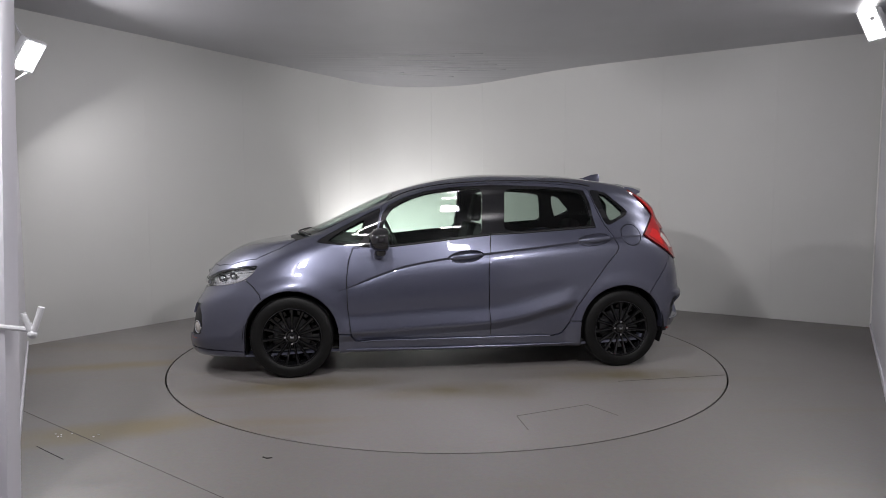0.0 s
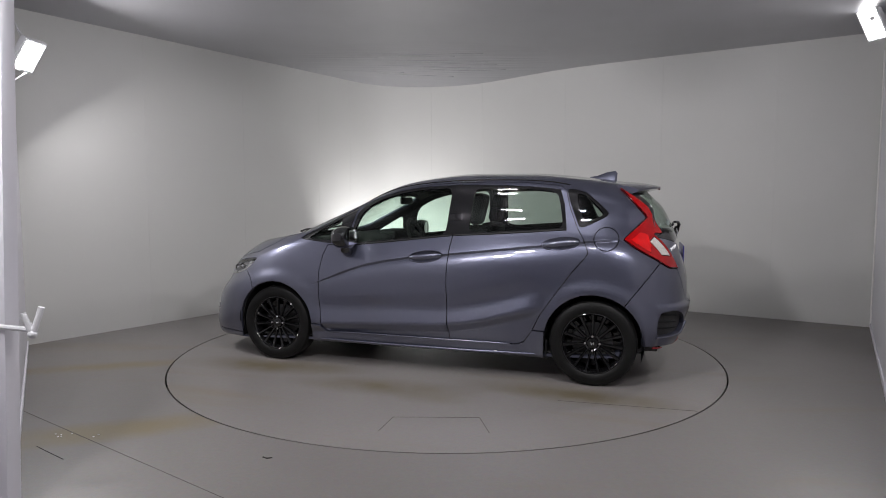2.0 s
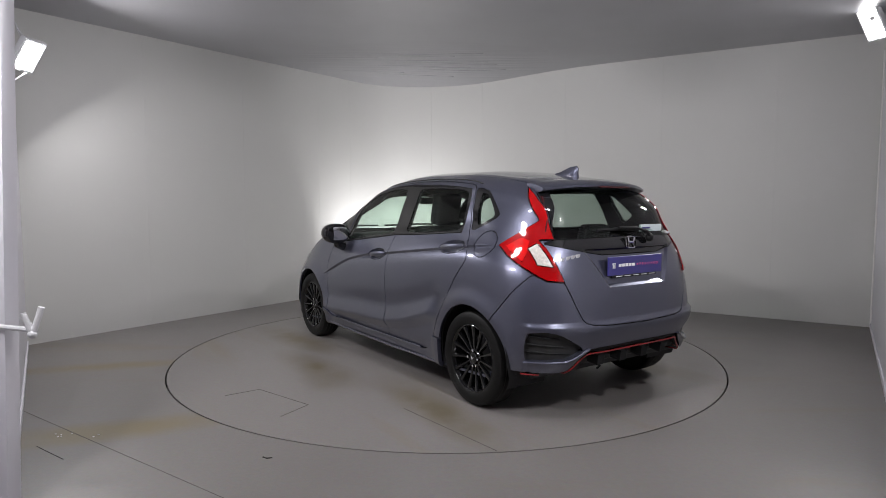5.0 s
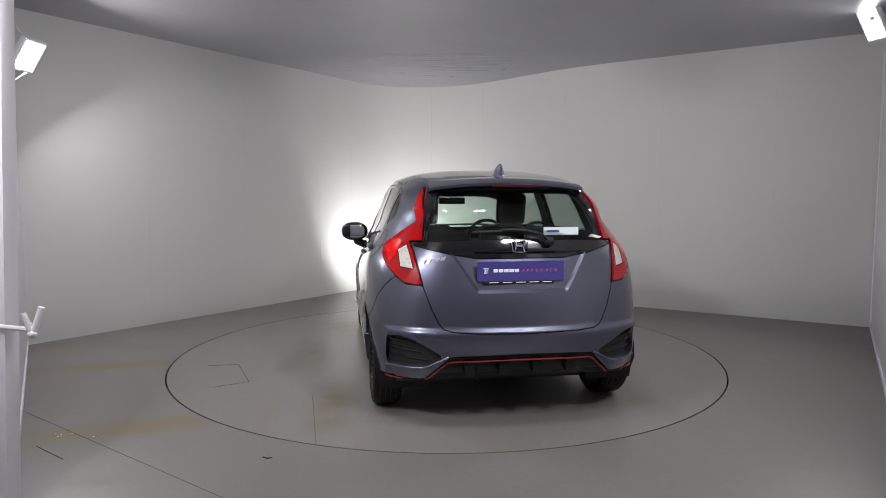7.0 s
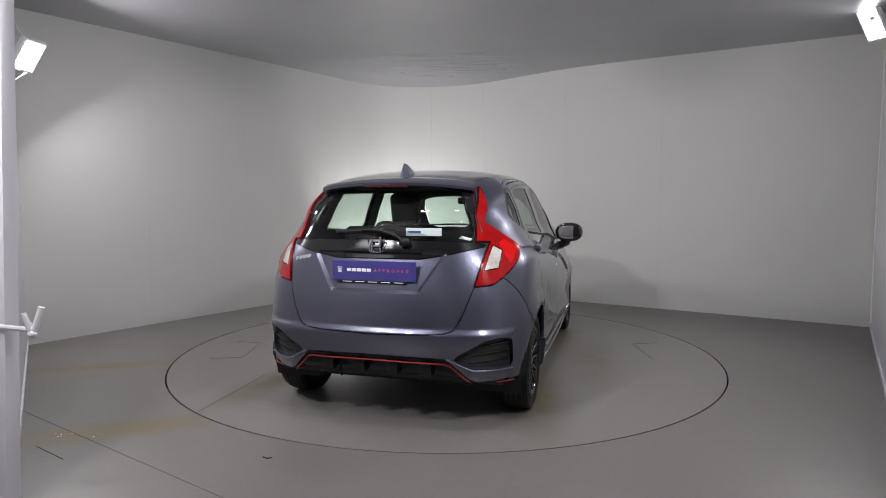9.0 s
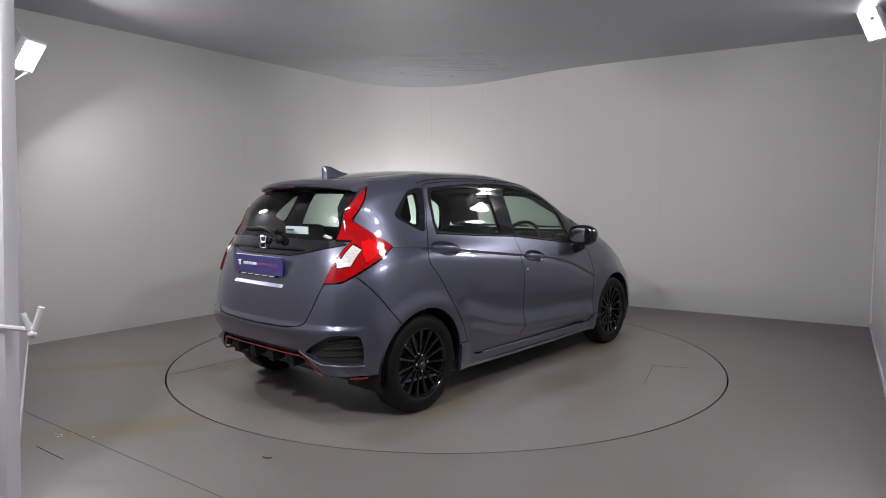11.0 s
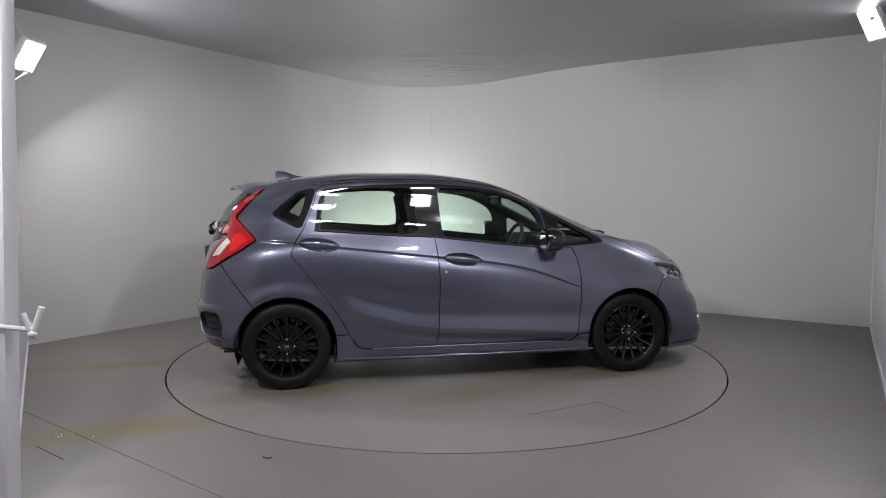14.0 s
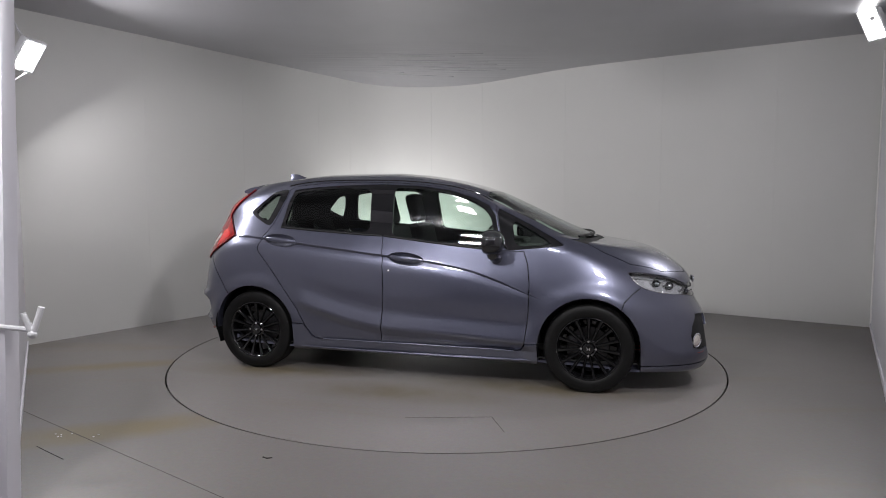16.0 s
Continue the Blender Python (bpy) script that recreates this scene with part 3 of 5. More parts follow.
def body_half():
    """The left half of the body as one smooth skin, nose to tail and sill to roof."""
    nf, ns, nr, sub = 28, 88, 44, 12
    rows = []
    for xf, xs, kf, xr, xt, kr, w, line in LEVELS:
        zt = curve(line)
        pts = []
        for i in range(nf):
            s = i / nf
            f = math.pi / 2 * s ** 1.4 / (s ** 1.4 + (1 - s) ** 1.4)
            pts.append((xs + (xf - xs) * math.cos(f) ** (2 / kf), w * math.sin(f) ** (2 / kf)))
        for i in range(ns + 1):
            pts.append((xs + (xt - xs) * i / ns, w))
        for i in range(1, nr + 1):
            s = 1 - i / nr
            f = math.pi / 2 * s ** 1.4 / (s ** 1.4 + (1 - s) ** 1.4)
            pts.append((xt + (xr - xt) * math.cos(f) ** (2 / kr), w * math.sin(f) ** (2 / kr)))
        rows.append([(x, y, float(zt(x))) for x, y in pts])
    P = np.array(rows)
    gap = np.linalg.norm(np.diff(P, axis=0), axis=2).mean(axis=1)
    h = gap[:, None, None]
    d = np.diff(P, axis=0) / h
    T = np.empty_like(P)
    T[0], T[-1] = d[0], d[-1]
    T[1:-1] = (d[:-1] * h[1:] + d[1:] * h[:-1]) / (h[1:] + h[:-1])
    out = []
    for k in range(len(P) - 1):
        for i in range(sub):
            s = i / sub
            out.append(P[k] * (1 + 2 * s) * (1 - s) ** 2 + T[k] * h[k] * s * (1 - s) ** 2 + P[k + 1] * s * s * (3 - 2 * s) + T[k + 1] * h[k] * s * s * (s - 1))
    out.append(P[-1])
    bm = bmesh.new()
    grid = [[bm.verts.new(shape((p[0], max(0.0, p[1]), p[2]))) for p in row] for row in out]
    for A, B in zip(grid, grid[1:]):
        for k in range(len(A) - 1):
            bm.faces.new((A[k], B[k], B[k + 1], A[k + 1]))
    bmesh.ops.remove_doubles(bm, verts=bm.verts[:], dist=0.0008)
    for v in bm.verts:
        if v.co.y < 0.0015:
            v.co.y = 0.0
    bmesh.ops.recalc_face_normals(bm, faces=bm.faces[:])
    c = max(bm.faces, key=lambda f: f.calc_center_median().y)
    if c.normal.y < 0:
        bmesh.ops.reverse_faces(bm, faces=bm.faces[:])
    return bm


def rounded(poly, times=2, cut=0.18):
    """A polygon with its corners cut off again and again."""
    for _ in range(times):
        res = []
        for p, q in zip(poly, poly[1:] + poly[:1]):
            res += [(p[0] + (q[0] - p[0]) * cut, p[1] + (q[1] - p[1]) * cut), (q[0] + (p[0] - q[0]) * cut, q[1] + (p[1] - q[1]) * cut)]
        poly = res
    return poly


PICK = {"side": (0, 2), "end": (1, 2), "top": (0, 1)}


def within(poly, x, y):
    ins = False
    for (x1, y1), (x2, y2) in zip(poly, poly[1:] + poly[:1]):
        if (y1 > y) != (y2 > y) and x < (x2 - x1) * (y - y1) / (y2 - y1) + x1:
            ins = not ins
    return ins


def score(bm, view, poly, keep):
    """Cuts the skin along a polygon seen from the side, the end or the top."""
    a, b = PICK[view]
    x0, x1 = min(p[0] for p in poly) - .03, max(p[0] for p in poly) + .03
    y0, y1 = min(p[1] for p in poly) - .03, max(p[1] for p in poly) + .03
    near = set()
    for f in bm.faces:
        c = f.calc_center_median()
        if x0 < c[a] < x1 and y0 < c[b] < y1 and keep(c, f.normal):
            near.add(f)
    for p, q in zip(poly, poly[1:] + poly[:1]):
        length = math.hypot(q[0] - p[0], q[1] - p[1])
        if length < 1e-4:
            continue
        dx, dy = (q[0] - p[0]) / length, (q[1] - p[1]) / length
        hit = []
        for f in near:
            across = [(v.co[a] - p[0]) * dy - (v.co[b] - p[1]) * dx for v in f.verts]
            if min(across) < -1e-5 and max(across) > 1e-5:
                along = [(v.co[a] - p[0]) * dx + (v.co[b] - p[1]) * dy for v in f.verts]
                if max(along) > 0 and min(along) < length:
                    hit.append(f)
        if hit:
            co, no = [0, 0, 0], [0, 0, 0]
            co[a], co[b], no[a], no[b] = p[0], p[1], dy, -dx
            hit.sort(key=lambda f: tuple(f.calc_center_median()))
            geom = hit + list({e for f in hit for e in f.edges}) + list({v for f in hit for v in f.verts})
            res = bmesh.ops.bisect_plane(bm, geom=geom, dist=1e-4, plane_co=co, plane_no=no)
            near = {f for f in near if f.is_valid} | {g for g in res["geom"] if isinstance(g, bmesh.types.BMFace)}


def arch(ax, r=0.338, z=0.312):
    return [(ax + r * math.cos(math.pi * i / 22), z + r * math.sin(math.pi * i / 22)) for i in range(23)] + [(ax - r - 0.004, -0.1), (ax + r + 0.004, -0.1)]


def flank(c, n):
    return c.y > 0.5 and n.y > 0.12


def tail(c, n):
    return c.x < -1.40


def crown(c, n):
    return n.z > 0.15 and c.z > 0.75


def nose(c, n):
    return c.x > 1.55


FRONT_DOOR = [(.815, .952), (.846, .87), (.864, .734), (.859, .52), (.838, .347), (.826, .300), (.806, .275), (.776, .265), (-.222, .268), (-.207, .428), (-.198, .73), (-.209, .90), (-.228, 1.06), (-.252, 1.441), (-.016, 1.428), (.205, 1.402), (.426, 1.350), (.592, 1.268), (.662, .955)]
REAR_DOOR = [(-.222, .268), (-.700, .266), (-.745, .272), (-.779, .287), (-.834, .359), (-.897, .49), (-1.002, .642), (-1.127, .815), (-1.205, .905), (-1.223, .935), (-1.220, .96), (-1.187, 1.038), (-1.14, 1.115), (-1.085, 1.25), (-1.048, 1.385), (-1.02, 1.408), (-.966, 1.420), (-.72, 1.441), (-.46, 1.445), (-.252, 1.441), (-.228, 1.06), (-.209, .90), (-.198, .73), (-.207, .428)]
FRONT_TRIM = [(.655, .950), (.595, 1.20), (.545, 1.268), (.43, 1.326), (.246, 1.380), (.028, 1.411), (-.252, 1.425), (-.228, 1.045), (-.01, 1.018), (.5, .962)]
REAR_TRIM = [(-.228, 1.045), (-.252, 1.425), (-.62, 1.416), (-.85, 1.402), (-1.005, 1.384), (-1.04, 1.284), (-1.066, 1.095), (-.874, 1.082), (-.444, 1.054)]
FRONT_PANE = [(.632, .970), (.565, 1.185), (.51, 1.255), (.42, 1.306), (.246, 1.361), (.028, 1.392), (-.185, 1.402), (-.172, 1.196), (-.160, 1.048), (-.01, 1.034), (.5, .980)]
REAR_PANE = [(-.336, 1.062), (-.352, 1.24), (-.362, 1.394), (-.625, 1.398), (-.843, 1.385), (-.985, 1.366), (-1.012, 1.284), (-1.042, 1.112), (-.874, 1.100)]
SAIL_TRIM = [(1.092, .995), (1.017, 1.042), (.851, 1.130), (.70, 1.207), (.605, 1.252), (.668, .955)]
SAIL_PANE = [(1.010, .998), (.960, 1.040), (.851, 1.103), (.722, 1.168), (.748, .985)]
QUARTER_TRIM = [(-1.056, 1.386), (-1.10, 1.388), (-1.188, 1.366), (-1.264, 1.303), (-1.368, 1.207), (-1.19, 1.116), (-1.155, 1.12), (-1.10, 1.25)]
QUARTER_PANE = [(-1.125, 1.360), (-1.188, 1.345), (-1.255, 1.285), (-1.325, 1.208), (-1.215, 1.150), (-1.19, 1.155), (-1.145, 1.26)]
SILL = [(.922, .328), (.838, .322), (.826, .300), (.806, .275), (.776, .265), (-.700, .266), (-.745, .272), (-.779, .287), (-.834, .376), (-.93, .376), (-.94, -.1), (.94, -.1)]
FRONT_BUMPER = [(1.66, .735), (1.60, .722), (1.542, .679), (1.49, .625), (1.45, .5), (1.45, -.1), (2.4, -.1), (2.4, .64), (1.95, .66), (1.80, .70)]
HEADLAMP = [(1.93, .655), (1.80, .672), (1.70, .690), (1.622, .717), (1.555, .761), (1.512, .824), (1.642, .812), (1.753, .789), (1.83, .765), (1.95, .70)]
REAR_BUMPER = [(-1.70, .868), (-1.60, .74), (-1.48, .585), (-1.42, .4), (-1.42, -.1), (-2.4, -.1), (-2.4, .868)]
TAIL_SIDE = [(-1.420, 1.39), (-1.442, 1.368), (-1.528, 1.276), (-1.598, 1.198), (-1.604, 1.182), (-1.534, 1.111), (-1.464, 1.044), (-1.458, 1.032), (-1.545, .970), (-1.669, .898), (-1.766, .834), (-2.3, .76), (-2.3, 1.39)]
TAIL_GLOW = [(-1.500, 1.028), (-1.560, 1.082), (-1.618, 1.062), (-1.640, .985), (-1.640, .935), (-1.575, .975)]
TAIL_FOOT = [(.50, .878), (.60, .892), (.72, .915), (1.0, .94), (1.0, .60), (.50, .60)]
TAIL_END = [(.488, 1.40), (.500, 1.368), (.522, 1.300), (.526, 1.211), (.546, 1.070), (.612, 1.066), (.604, 1.029), (.556, .805), (.714, .845), (1.1, .80), (1.1, 1.40)]
TAIL_CLEAR = [(.630, 1.045), (.676, 1.015), (.672, .925), (.606, .915)]
TAILGATE = [(-.2, 1.405), (.43, 1.400), (.486, 1.385), (.500, 1.368), (.522, 1.300), (.526, 1.211), (.546, 1.070), (.612, 1.066), (.604, 1.029), (.572, .85), (.515, .691), (.476, .613), (.455, .590), (.415, .577), (.3, .568), (0, .560), (-.2, .56)]
GATE_GLASS = [(-.2, 1.372), (.40, 1.372), (.435, 1.35), (.505, 1.20), (.538, 1.085), (.525, 1.072), (.3, 1.082), (-.2, 1.088)]
GATE_BLACK = [(-.2, 1.40), (.425, 1.396), (.480, 1.378), (.516, 1.300), (.521, 1.211), (.541, 1.072), (.600, 1.056), (.598, 1.045), (.416, 1.003), (.257, .976), (-.2, .976)]
DIFFUSER = [(-.2, .437), (.395, .430), (.425, .420), (.545, .303), (.58, .290), (.70, .291), (.80, .300), (.80, -.1), (-.2, -.1)]
VENT = [(.760, .535), (.70, .545), (.632, .532), (.56, .492), (.483, .446), (.466, .424), (.553, .377), (.66, .368), (.745, .367), (.760, .40)]
HOOD = [(1.93, -.2), (1.91, .30), (1.84, .44), (1.74, .555), (1.53, .655), (1.36, .665), (1.24, .645), (1.30, .40), (1.345, 0), (1.345, -.2)]
COWL = [(1.345, -.2), (1.345, 0), (1.30, .40), (1.24, .645), (1.13, .640), (1.19, .53), (1.26, .30), (1.295, 0), (1.295, -.2)]
SCREEN = [(1.295, -.2), (1.295, 0), (1.26, .30), (1.19, .53), (1.13, .575), (1.03, .577), (.70, .520), (.51, .455), (.50, .30), (.515, -.2)]
ROOF = [(.515, -.2), (.50, .30), (.49, .49), (.2, .517), (-.3, .522), (-1.0, .505), (-1.47, .455), (-1.50, .3), (-1.51, -.2)]
GRILLE = [(-.2, .735), (.38, .722), (.50, .70), (.52, .655), (.35, .630), (-.2, .615)]
INTAKE = [(-.2, .44), (.42, .43), (.50, .30), (.46, .22), (-.2, .21)]
FOG_POCKET = [(.34, .505), (.55, .530), (.626, .460), (.648, .40), (.645, .315), (.58, .298), (.45, .305), (.40, .40)]
LIP = [(-.2, .205), (.6, .205), (1.0, .20), (1.0, -.1), (-.2, -.1)]
GROOVE_X = [.93 - 2.38 * i / 28 for i in range(29)]
def along_fold(lo, hi):
    return [(x, float(CHAR(x)) + lo) for x in GROOVE_X] + [(x, float(CHAR(x)) + hi) for x in GROOVE_X[::-1]]


GROOVE = [(x, float(CHAR(x)) - .0005) for x in GROOVE_X] + [(x, float(CHAR(x)) + fold_height(x)) for x in GROOVE_X[::-1]]
FLAP = [(-1.345 + .084 * math.cos(a * math.pi / 12), 1.037 + .08 * math.sin(a * math.pi / 12)) for a in range(24)]

BOWLS = [[(hx + BOWL_W * math.cos(math.pi * k / 14), hz - 0.1 * BOWL_W * math.cos(math.pi * k / 14) + BOWL_H * math.sin(math.pi * k / 14)) for k in range(28)] for hx, hz in HANDLES]

# order matters: what comes later takes over
CUTS = [
    ("rear_bumper", "side", REAR_BUMPER, lambda c, n: c.x < -1.40),
    ("front_bumper", "side", FRONT_BUMPER, lambda c, n: c.x > 1.42),
    ("hood", "top", HOOD, crown), ("roof", "top", ROOF, lambda c, n: n.z > .3 and c.z > 1.2),
    ("cowl", "top", COWL, crown), ("windscreen", "top", SCREEN, lambda c, n: c.x > .3 and c.z > .95),
    ("sill", "side", SILL, flank), ("front_door", "side", FRONT_DOOR, flank), ("rear_door", "side", REAR_DOOR, flank),
    ("front_trim", "side", FRONT_TRIM, flank), ("rear_trim", "side", REAR_TRIM, flank),
    ("front_pane", "side", rounded(FRONT_PANE, 2, .15), flank), ("rear_pane", "side", rounded(REAR_PANE, 2, .15), flank),
    ("sail_trim", "side", rounded(SAIL_TRIM, 2, .1), flank), ("sail_pane", "side", rounded(SAIL_PANE, 2, .15), flank),
    ("quarter_trim", "side", rounded(QUARTER_TRIM, 2, .15), flank), ("quarter_pane", "side", rounded(QUARTER_PANE, 2, .15), flank),
    ("fuel_flap", "side", FLAP, flank),
    ("grille", "end", GRILLE, nose), ("intake", "end", INTAKE, nose), ("fog_pocket", "end", rounded(FOG_POCKET, 1, .04), nose),
    ("lip", "end", LIP, lambda c, n: c.x > 1.5),
    ("headlight", "side", rounded(HEADLAMP, 1, .12), lambda c, n: c.x > 1.45 and c.y > .36),
    ("tailgate", "end", TAILGATE, tail), ("gate_black", "end", GATE_BLACK, tail), ("gate_glass", "end", rounded(GATE_GLASS, 1, .1), tail),
    ("diffuser", "end", DIFFUSER, lambda c, n: c.x < -1.5), ("vent", "end", rounded(VENT, 1, .06), lambda c, n: c.x < -1.58 and n.x < -0.30),
    ("tail_light", "side", TAIL_SIDE, lambda c, n: c.x < -1.38 and c.y > .4),
    ("tail_end", "end", TAIL_END, lambda c, n: c.x < -1.38 and c.y > .4),
    ("tail_clear", "end", TAIL_CLEAR, lambda c, n: c.x < -1.5 and c.y > .4),
    ("tail_glow", "side", TAIL_GLOW, lambda c, n: c.x < -1.38 and c.y > .4),
    ("tail_foot", "end", TAIL_FOOT, lambda c, n: c.x < -1.5 and c.y > .4),
    ("groove", "side", GROOVE, flank),
    ("bowl", "side", BOWLS[0], flank), ("bowl", "side", BOWLS[1], flank),
    ("void_front", "side", arch(AXLE), flank), ("void_rear", "side", arch(-AXLE), flank),
]

skin = body_half()
for name, view, poly, keep in CUTS:
    score(skin, view, poly, keep)
for poly in (along_fold(-.012, .024), along_fold(-.030, .045), along_fold(-.060, .080)):
    score(skin, "side", poly, flank)
for poly in (RECESS[1:3] + [(.412, 1.020), (-1.0, 1.3)], RECESS_FOOT):
    score(skin, "end", poly, lambda c, n: c.x < -1.7)
skin.normal_update()
REGION = {}
for f in skin.faces:
    c, n = f.calc_center_median(), f.normal
    got = "body"
    tail_side = tail_end = False
    for name, view, poly, keep in CUTS:
        a, b = PICK[view]
        if keep(c, n) and within(poly, c[a], c[b]):
            if name == "tail_light":
                tail_side = True
            elif name == "tail_end":
                tail_end = True
                if tail_side:
                    got = "tail_light"
            elif name in ("tail_clear", "tail_glow", "tail_foot"):
                got = name if got == "tail_light" else got
            elif name == "fuel_flap" and got != "body":
                pass
            elif name == "groove":
                got = got + "_groove" if got in ("body", "front_door", "rear_door") else got
            else:
                got = name
    if got == "tailgate" and 1e-4 < inside_depth(RECESS, abs(c.y), c.z) < 0.0179:
        got = "tailgate_groove"
    REGION.setdefault(got, []).append(f)
for v in skin.verts:
    v.co = crisp(v.co)
skin.normal_update()
# vertices on the sharp fold take their normals from each panel's own faces
FOLD = {v for k in REGION if k.endswith("_groove") for f in REGION[k] for v in f.verts}
for v in skin.verts:
    if v.co.y == 0.0:
        v.normal = Vector((v.normal.x, 0, v.normal.z)).normalized()

car = empty("car", "blue-grey metallic five-door hatchback with black alloy wheels", "car")


def panel(name, regions, mat, parent, label="", halves="both", gap=0.0032, depth=0.016, sink=0.0, flip_regions=None):
    """One body panel out of the skin: its edges drawn in by the shut-line gap and turned inwards."""
    verts, norms, faces, index, where, own = [], [], [], {}, [], {}
    for sign in ((1, -1) if halves == "both" else (1,) if halves == "left" else (-1,)):
        use = flip_regions if (flip_regions and sign < 0) else regions
        for r in use:
            groove = r.endswith("_groove")
            for f in REGION.get(r, []):
                loop = []
                for v in f.verts:
                    key = (v.index, 0 if v.co.y == 0 else sign, groove)
                    if key not in index:
                        index[key] = len(verts)
                        where.append(key[:2])
                        n = Vector((v.normal.x, v.normal.y * sign, v.normal.z))
                        verts.append(Vector((v.co.x, v.co.y * sign, v.co.z)) - n * sink)
                        norms.append(n)
                    if v in FOLD:
                        own[index[key]] = own.get(index[key], Vector()) + f.calc_area() * Vector((f.normal.x, f.normal.y * sign, f.normal.z))
                    loop.append(index[key])
                faces.append(loop if sign > 0 else loop[::-1])
    for i, n in own.items():
        if n.length > 1e-12:
            norms[i] = n.normalized()
    count = {}
    for loop in faces:
        for a, b in zip(loop, loop[1:] + loop[:1]):
            count.setdefault((min(where[a], where[b]), max(where[a], where[b])), []).append((a, b))
    rim = [e[0] for e in count.values() if len(e) == 1]
    push, nxt = {}, {}
    for a, b in rim:
        for i in (a, b):
            d = (verts[b] - verts[a])
            inn = norms[i].cross(d)
            if inn.length > 1e-9:
                push[i] = push.get(i, Vector()) + inn.normalized()
    for i, d in push.items():
        if d.length > 0.3:
            verts[i] = verts[i] + d.normalized() * gap
    top, low = {}, {}
    for i in push if depth else ():
        top[i] = len(verts)
        verts.append(verts[i].copy())
        norms.append(Vector())
        low[i] = len(verts)
        verts.append(verts[i] - norms[i] * depth)
        norms.append(Vector())
    for a, b in rim if depth else ():
        faces.append([top[b], top[a], low[a], low[b]])
    me = bpy.data.meshes.new(name)
    me.from_pydata([tuple(v) for v in verts], [], faces)
    for p in me.polygons:
        p.use_smooth = True
    me.normals_split_custom_set_from_vertices([tuple(n) for n in norms])
    me.materials.append(mat)
    ob = new(name, me)
    ob.parent = parent
    if label:
        tagged(ob, label)
    return ob


skin.verts.index_update()
panel("body_shell", ["body", "body_groove"], PAINT, car, flip_regions=["body", "body_groove", "fuel_flap"])
panel("bonnet", ["hood"], PAINT, car)
panel("roof", ["roof"], PAINT, car, gap=0.001)
panel("cowl", ["cowl"], TRIM_BLACK, car, sink=0.006)
panel("windscreen", ["windscreen"], GLASS, car, "tinted windscreen", depth=0.005)
fbump = panel("front_bumper", ["front_bumper"], PAINT, car)
panel("grille", ["grille"], GLOSS_BLACK, fbump, "gloss black grille", sink=0.01)
panel("lower_intake", ["intake"], TRIM_BLACK, fbump, sink=0.02)
panel("splitter", ["lip"], PAINT, fbump, "body-coloured front lip", sink=-0.004)
rbump = panel("rear_bumper", ["rear_bumper"], PAINT, car, depth=0.045)
panel("diffuser", ["diffuser"], TRIM_BLACK, rbump, "black plastic diffuser", sink=0.02)
gate = panel("tailgate", ["tailgate", "tailgate_groove"], PAINT, car, gap=0.003)
panel("garnish", ["gate_black"], GLOSS_BLACK, gate, "gloss black panel under the rear window", sink=0.001)
panel("rear_window", ["gate_glass"], GLASS_DARK, gate, "tinted rear window", depth=0.004, sink=0.002, gap=0.0)
panel("fuel_flap", ["fuel_flap"], PAINT, car, halves="left")
TL, HL, DOOR = {}, {}, {}
for side, s in (("left", 1), ("right", -1)):
    DOOR[s, 0] = door = panel("front_door", ["front_door", "front_door_groove"], PAINT, car, halves=side)
    panel("window_frame", ["front_trim"], GLOSS_BLACK, door, "black window frame", side, 0.0, sink=0.003)
    panel("window_pane", ["front_pane"], GLASS, door, "green-tinted glass", side, 0.0, 0.004, 0.006)
    DOOR[s, 1] = rdoor = panel("rear_door", ["rear_door", "rear_door_groove"], PAINT, car, halves=side)
    panel("window_frame", ["rear_trim"], GLOSS_BLACK, rdoor, "black window frame", side, 0.0, sink=0.003)
    panel("window_pane", ["rear_pane"], GLASS_DARK, rdoor, "tinted glass", side, 0.0, 0.004, 0.006)
    sail = panel("front_quarter_window", ["sail_trim"], GLOSS_BLACK, car, "black framed front quarter window", side, 0.0005, sink=0.003)
    panel("window_pane", ["sail_pane"], GLASS, sail, "tinted glass", side, 0.0, 0.004, 0.005)
    quar = panel("rear_quarter_window", ["quarter_trim"], GLOSS_BLACK, car, "black framed rear quarter window", side, 0.0005, sink=0.002)
    panel("window_pane", ["quarter_pane"], GLASS_DARK, quar, "tinted glass", side, 0.0, 0.004, 0.005)
    panel("side_skirt", ["sill"], PAINT, car, halves=side, depth=0.03, sink=-0.014)
    panel("vent_insert", ["vent"], TRIM_BLACK, rbump, "black slatted bumper insert", side, 0.0, sink=0.042)
    panel("fog_pocket", ["fog_pocket"], TRIM_BLACK, fbump, "", side, 0.0, sink=0.018)
    TL[s] = tl = panel("tail_light", ["tail_light", "tail_glow", "tail_foot", "tail_clear"], DEEP_RED, car, "red tail light with dark edge", side, 0.0015, 0.02, -0.008)
    panel("red_lens", ["tail_glow"], RED_GLOW, tl, "bright red light chamber", side, 0.006, 0.004, -0.0135)
    panel("red_lens", ["tail_light", "tail_glow", "tail_foot"], RED_LENS, tl, "bright red lens", side, 0.006, 0.006, -0.012)
    panel("reversing_lens", ["tail_clear"], CLEAR_LENS, tl, "clear faceted reversing lens", side, 0.001, 0.01, -0.012)
    HL[s] = hl = panel("headlight", ["headlight"], LENS, car, "clear headlight lens", side, 0.0015, 0.02, 0.0)
    panel("reflector", ["headlight"], REFLECTOR, hl, "silver headlight bowl", side, 0.008, 0.012, 0.034)
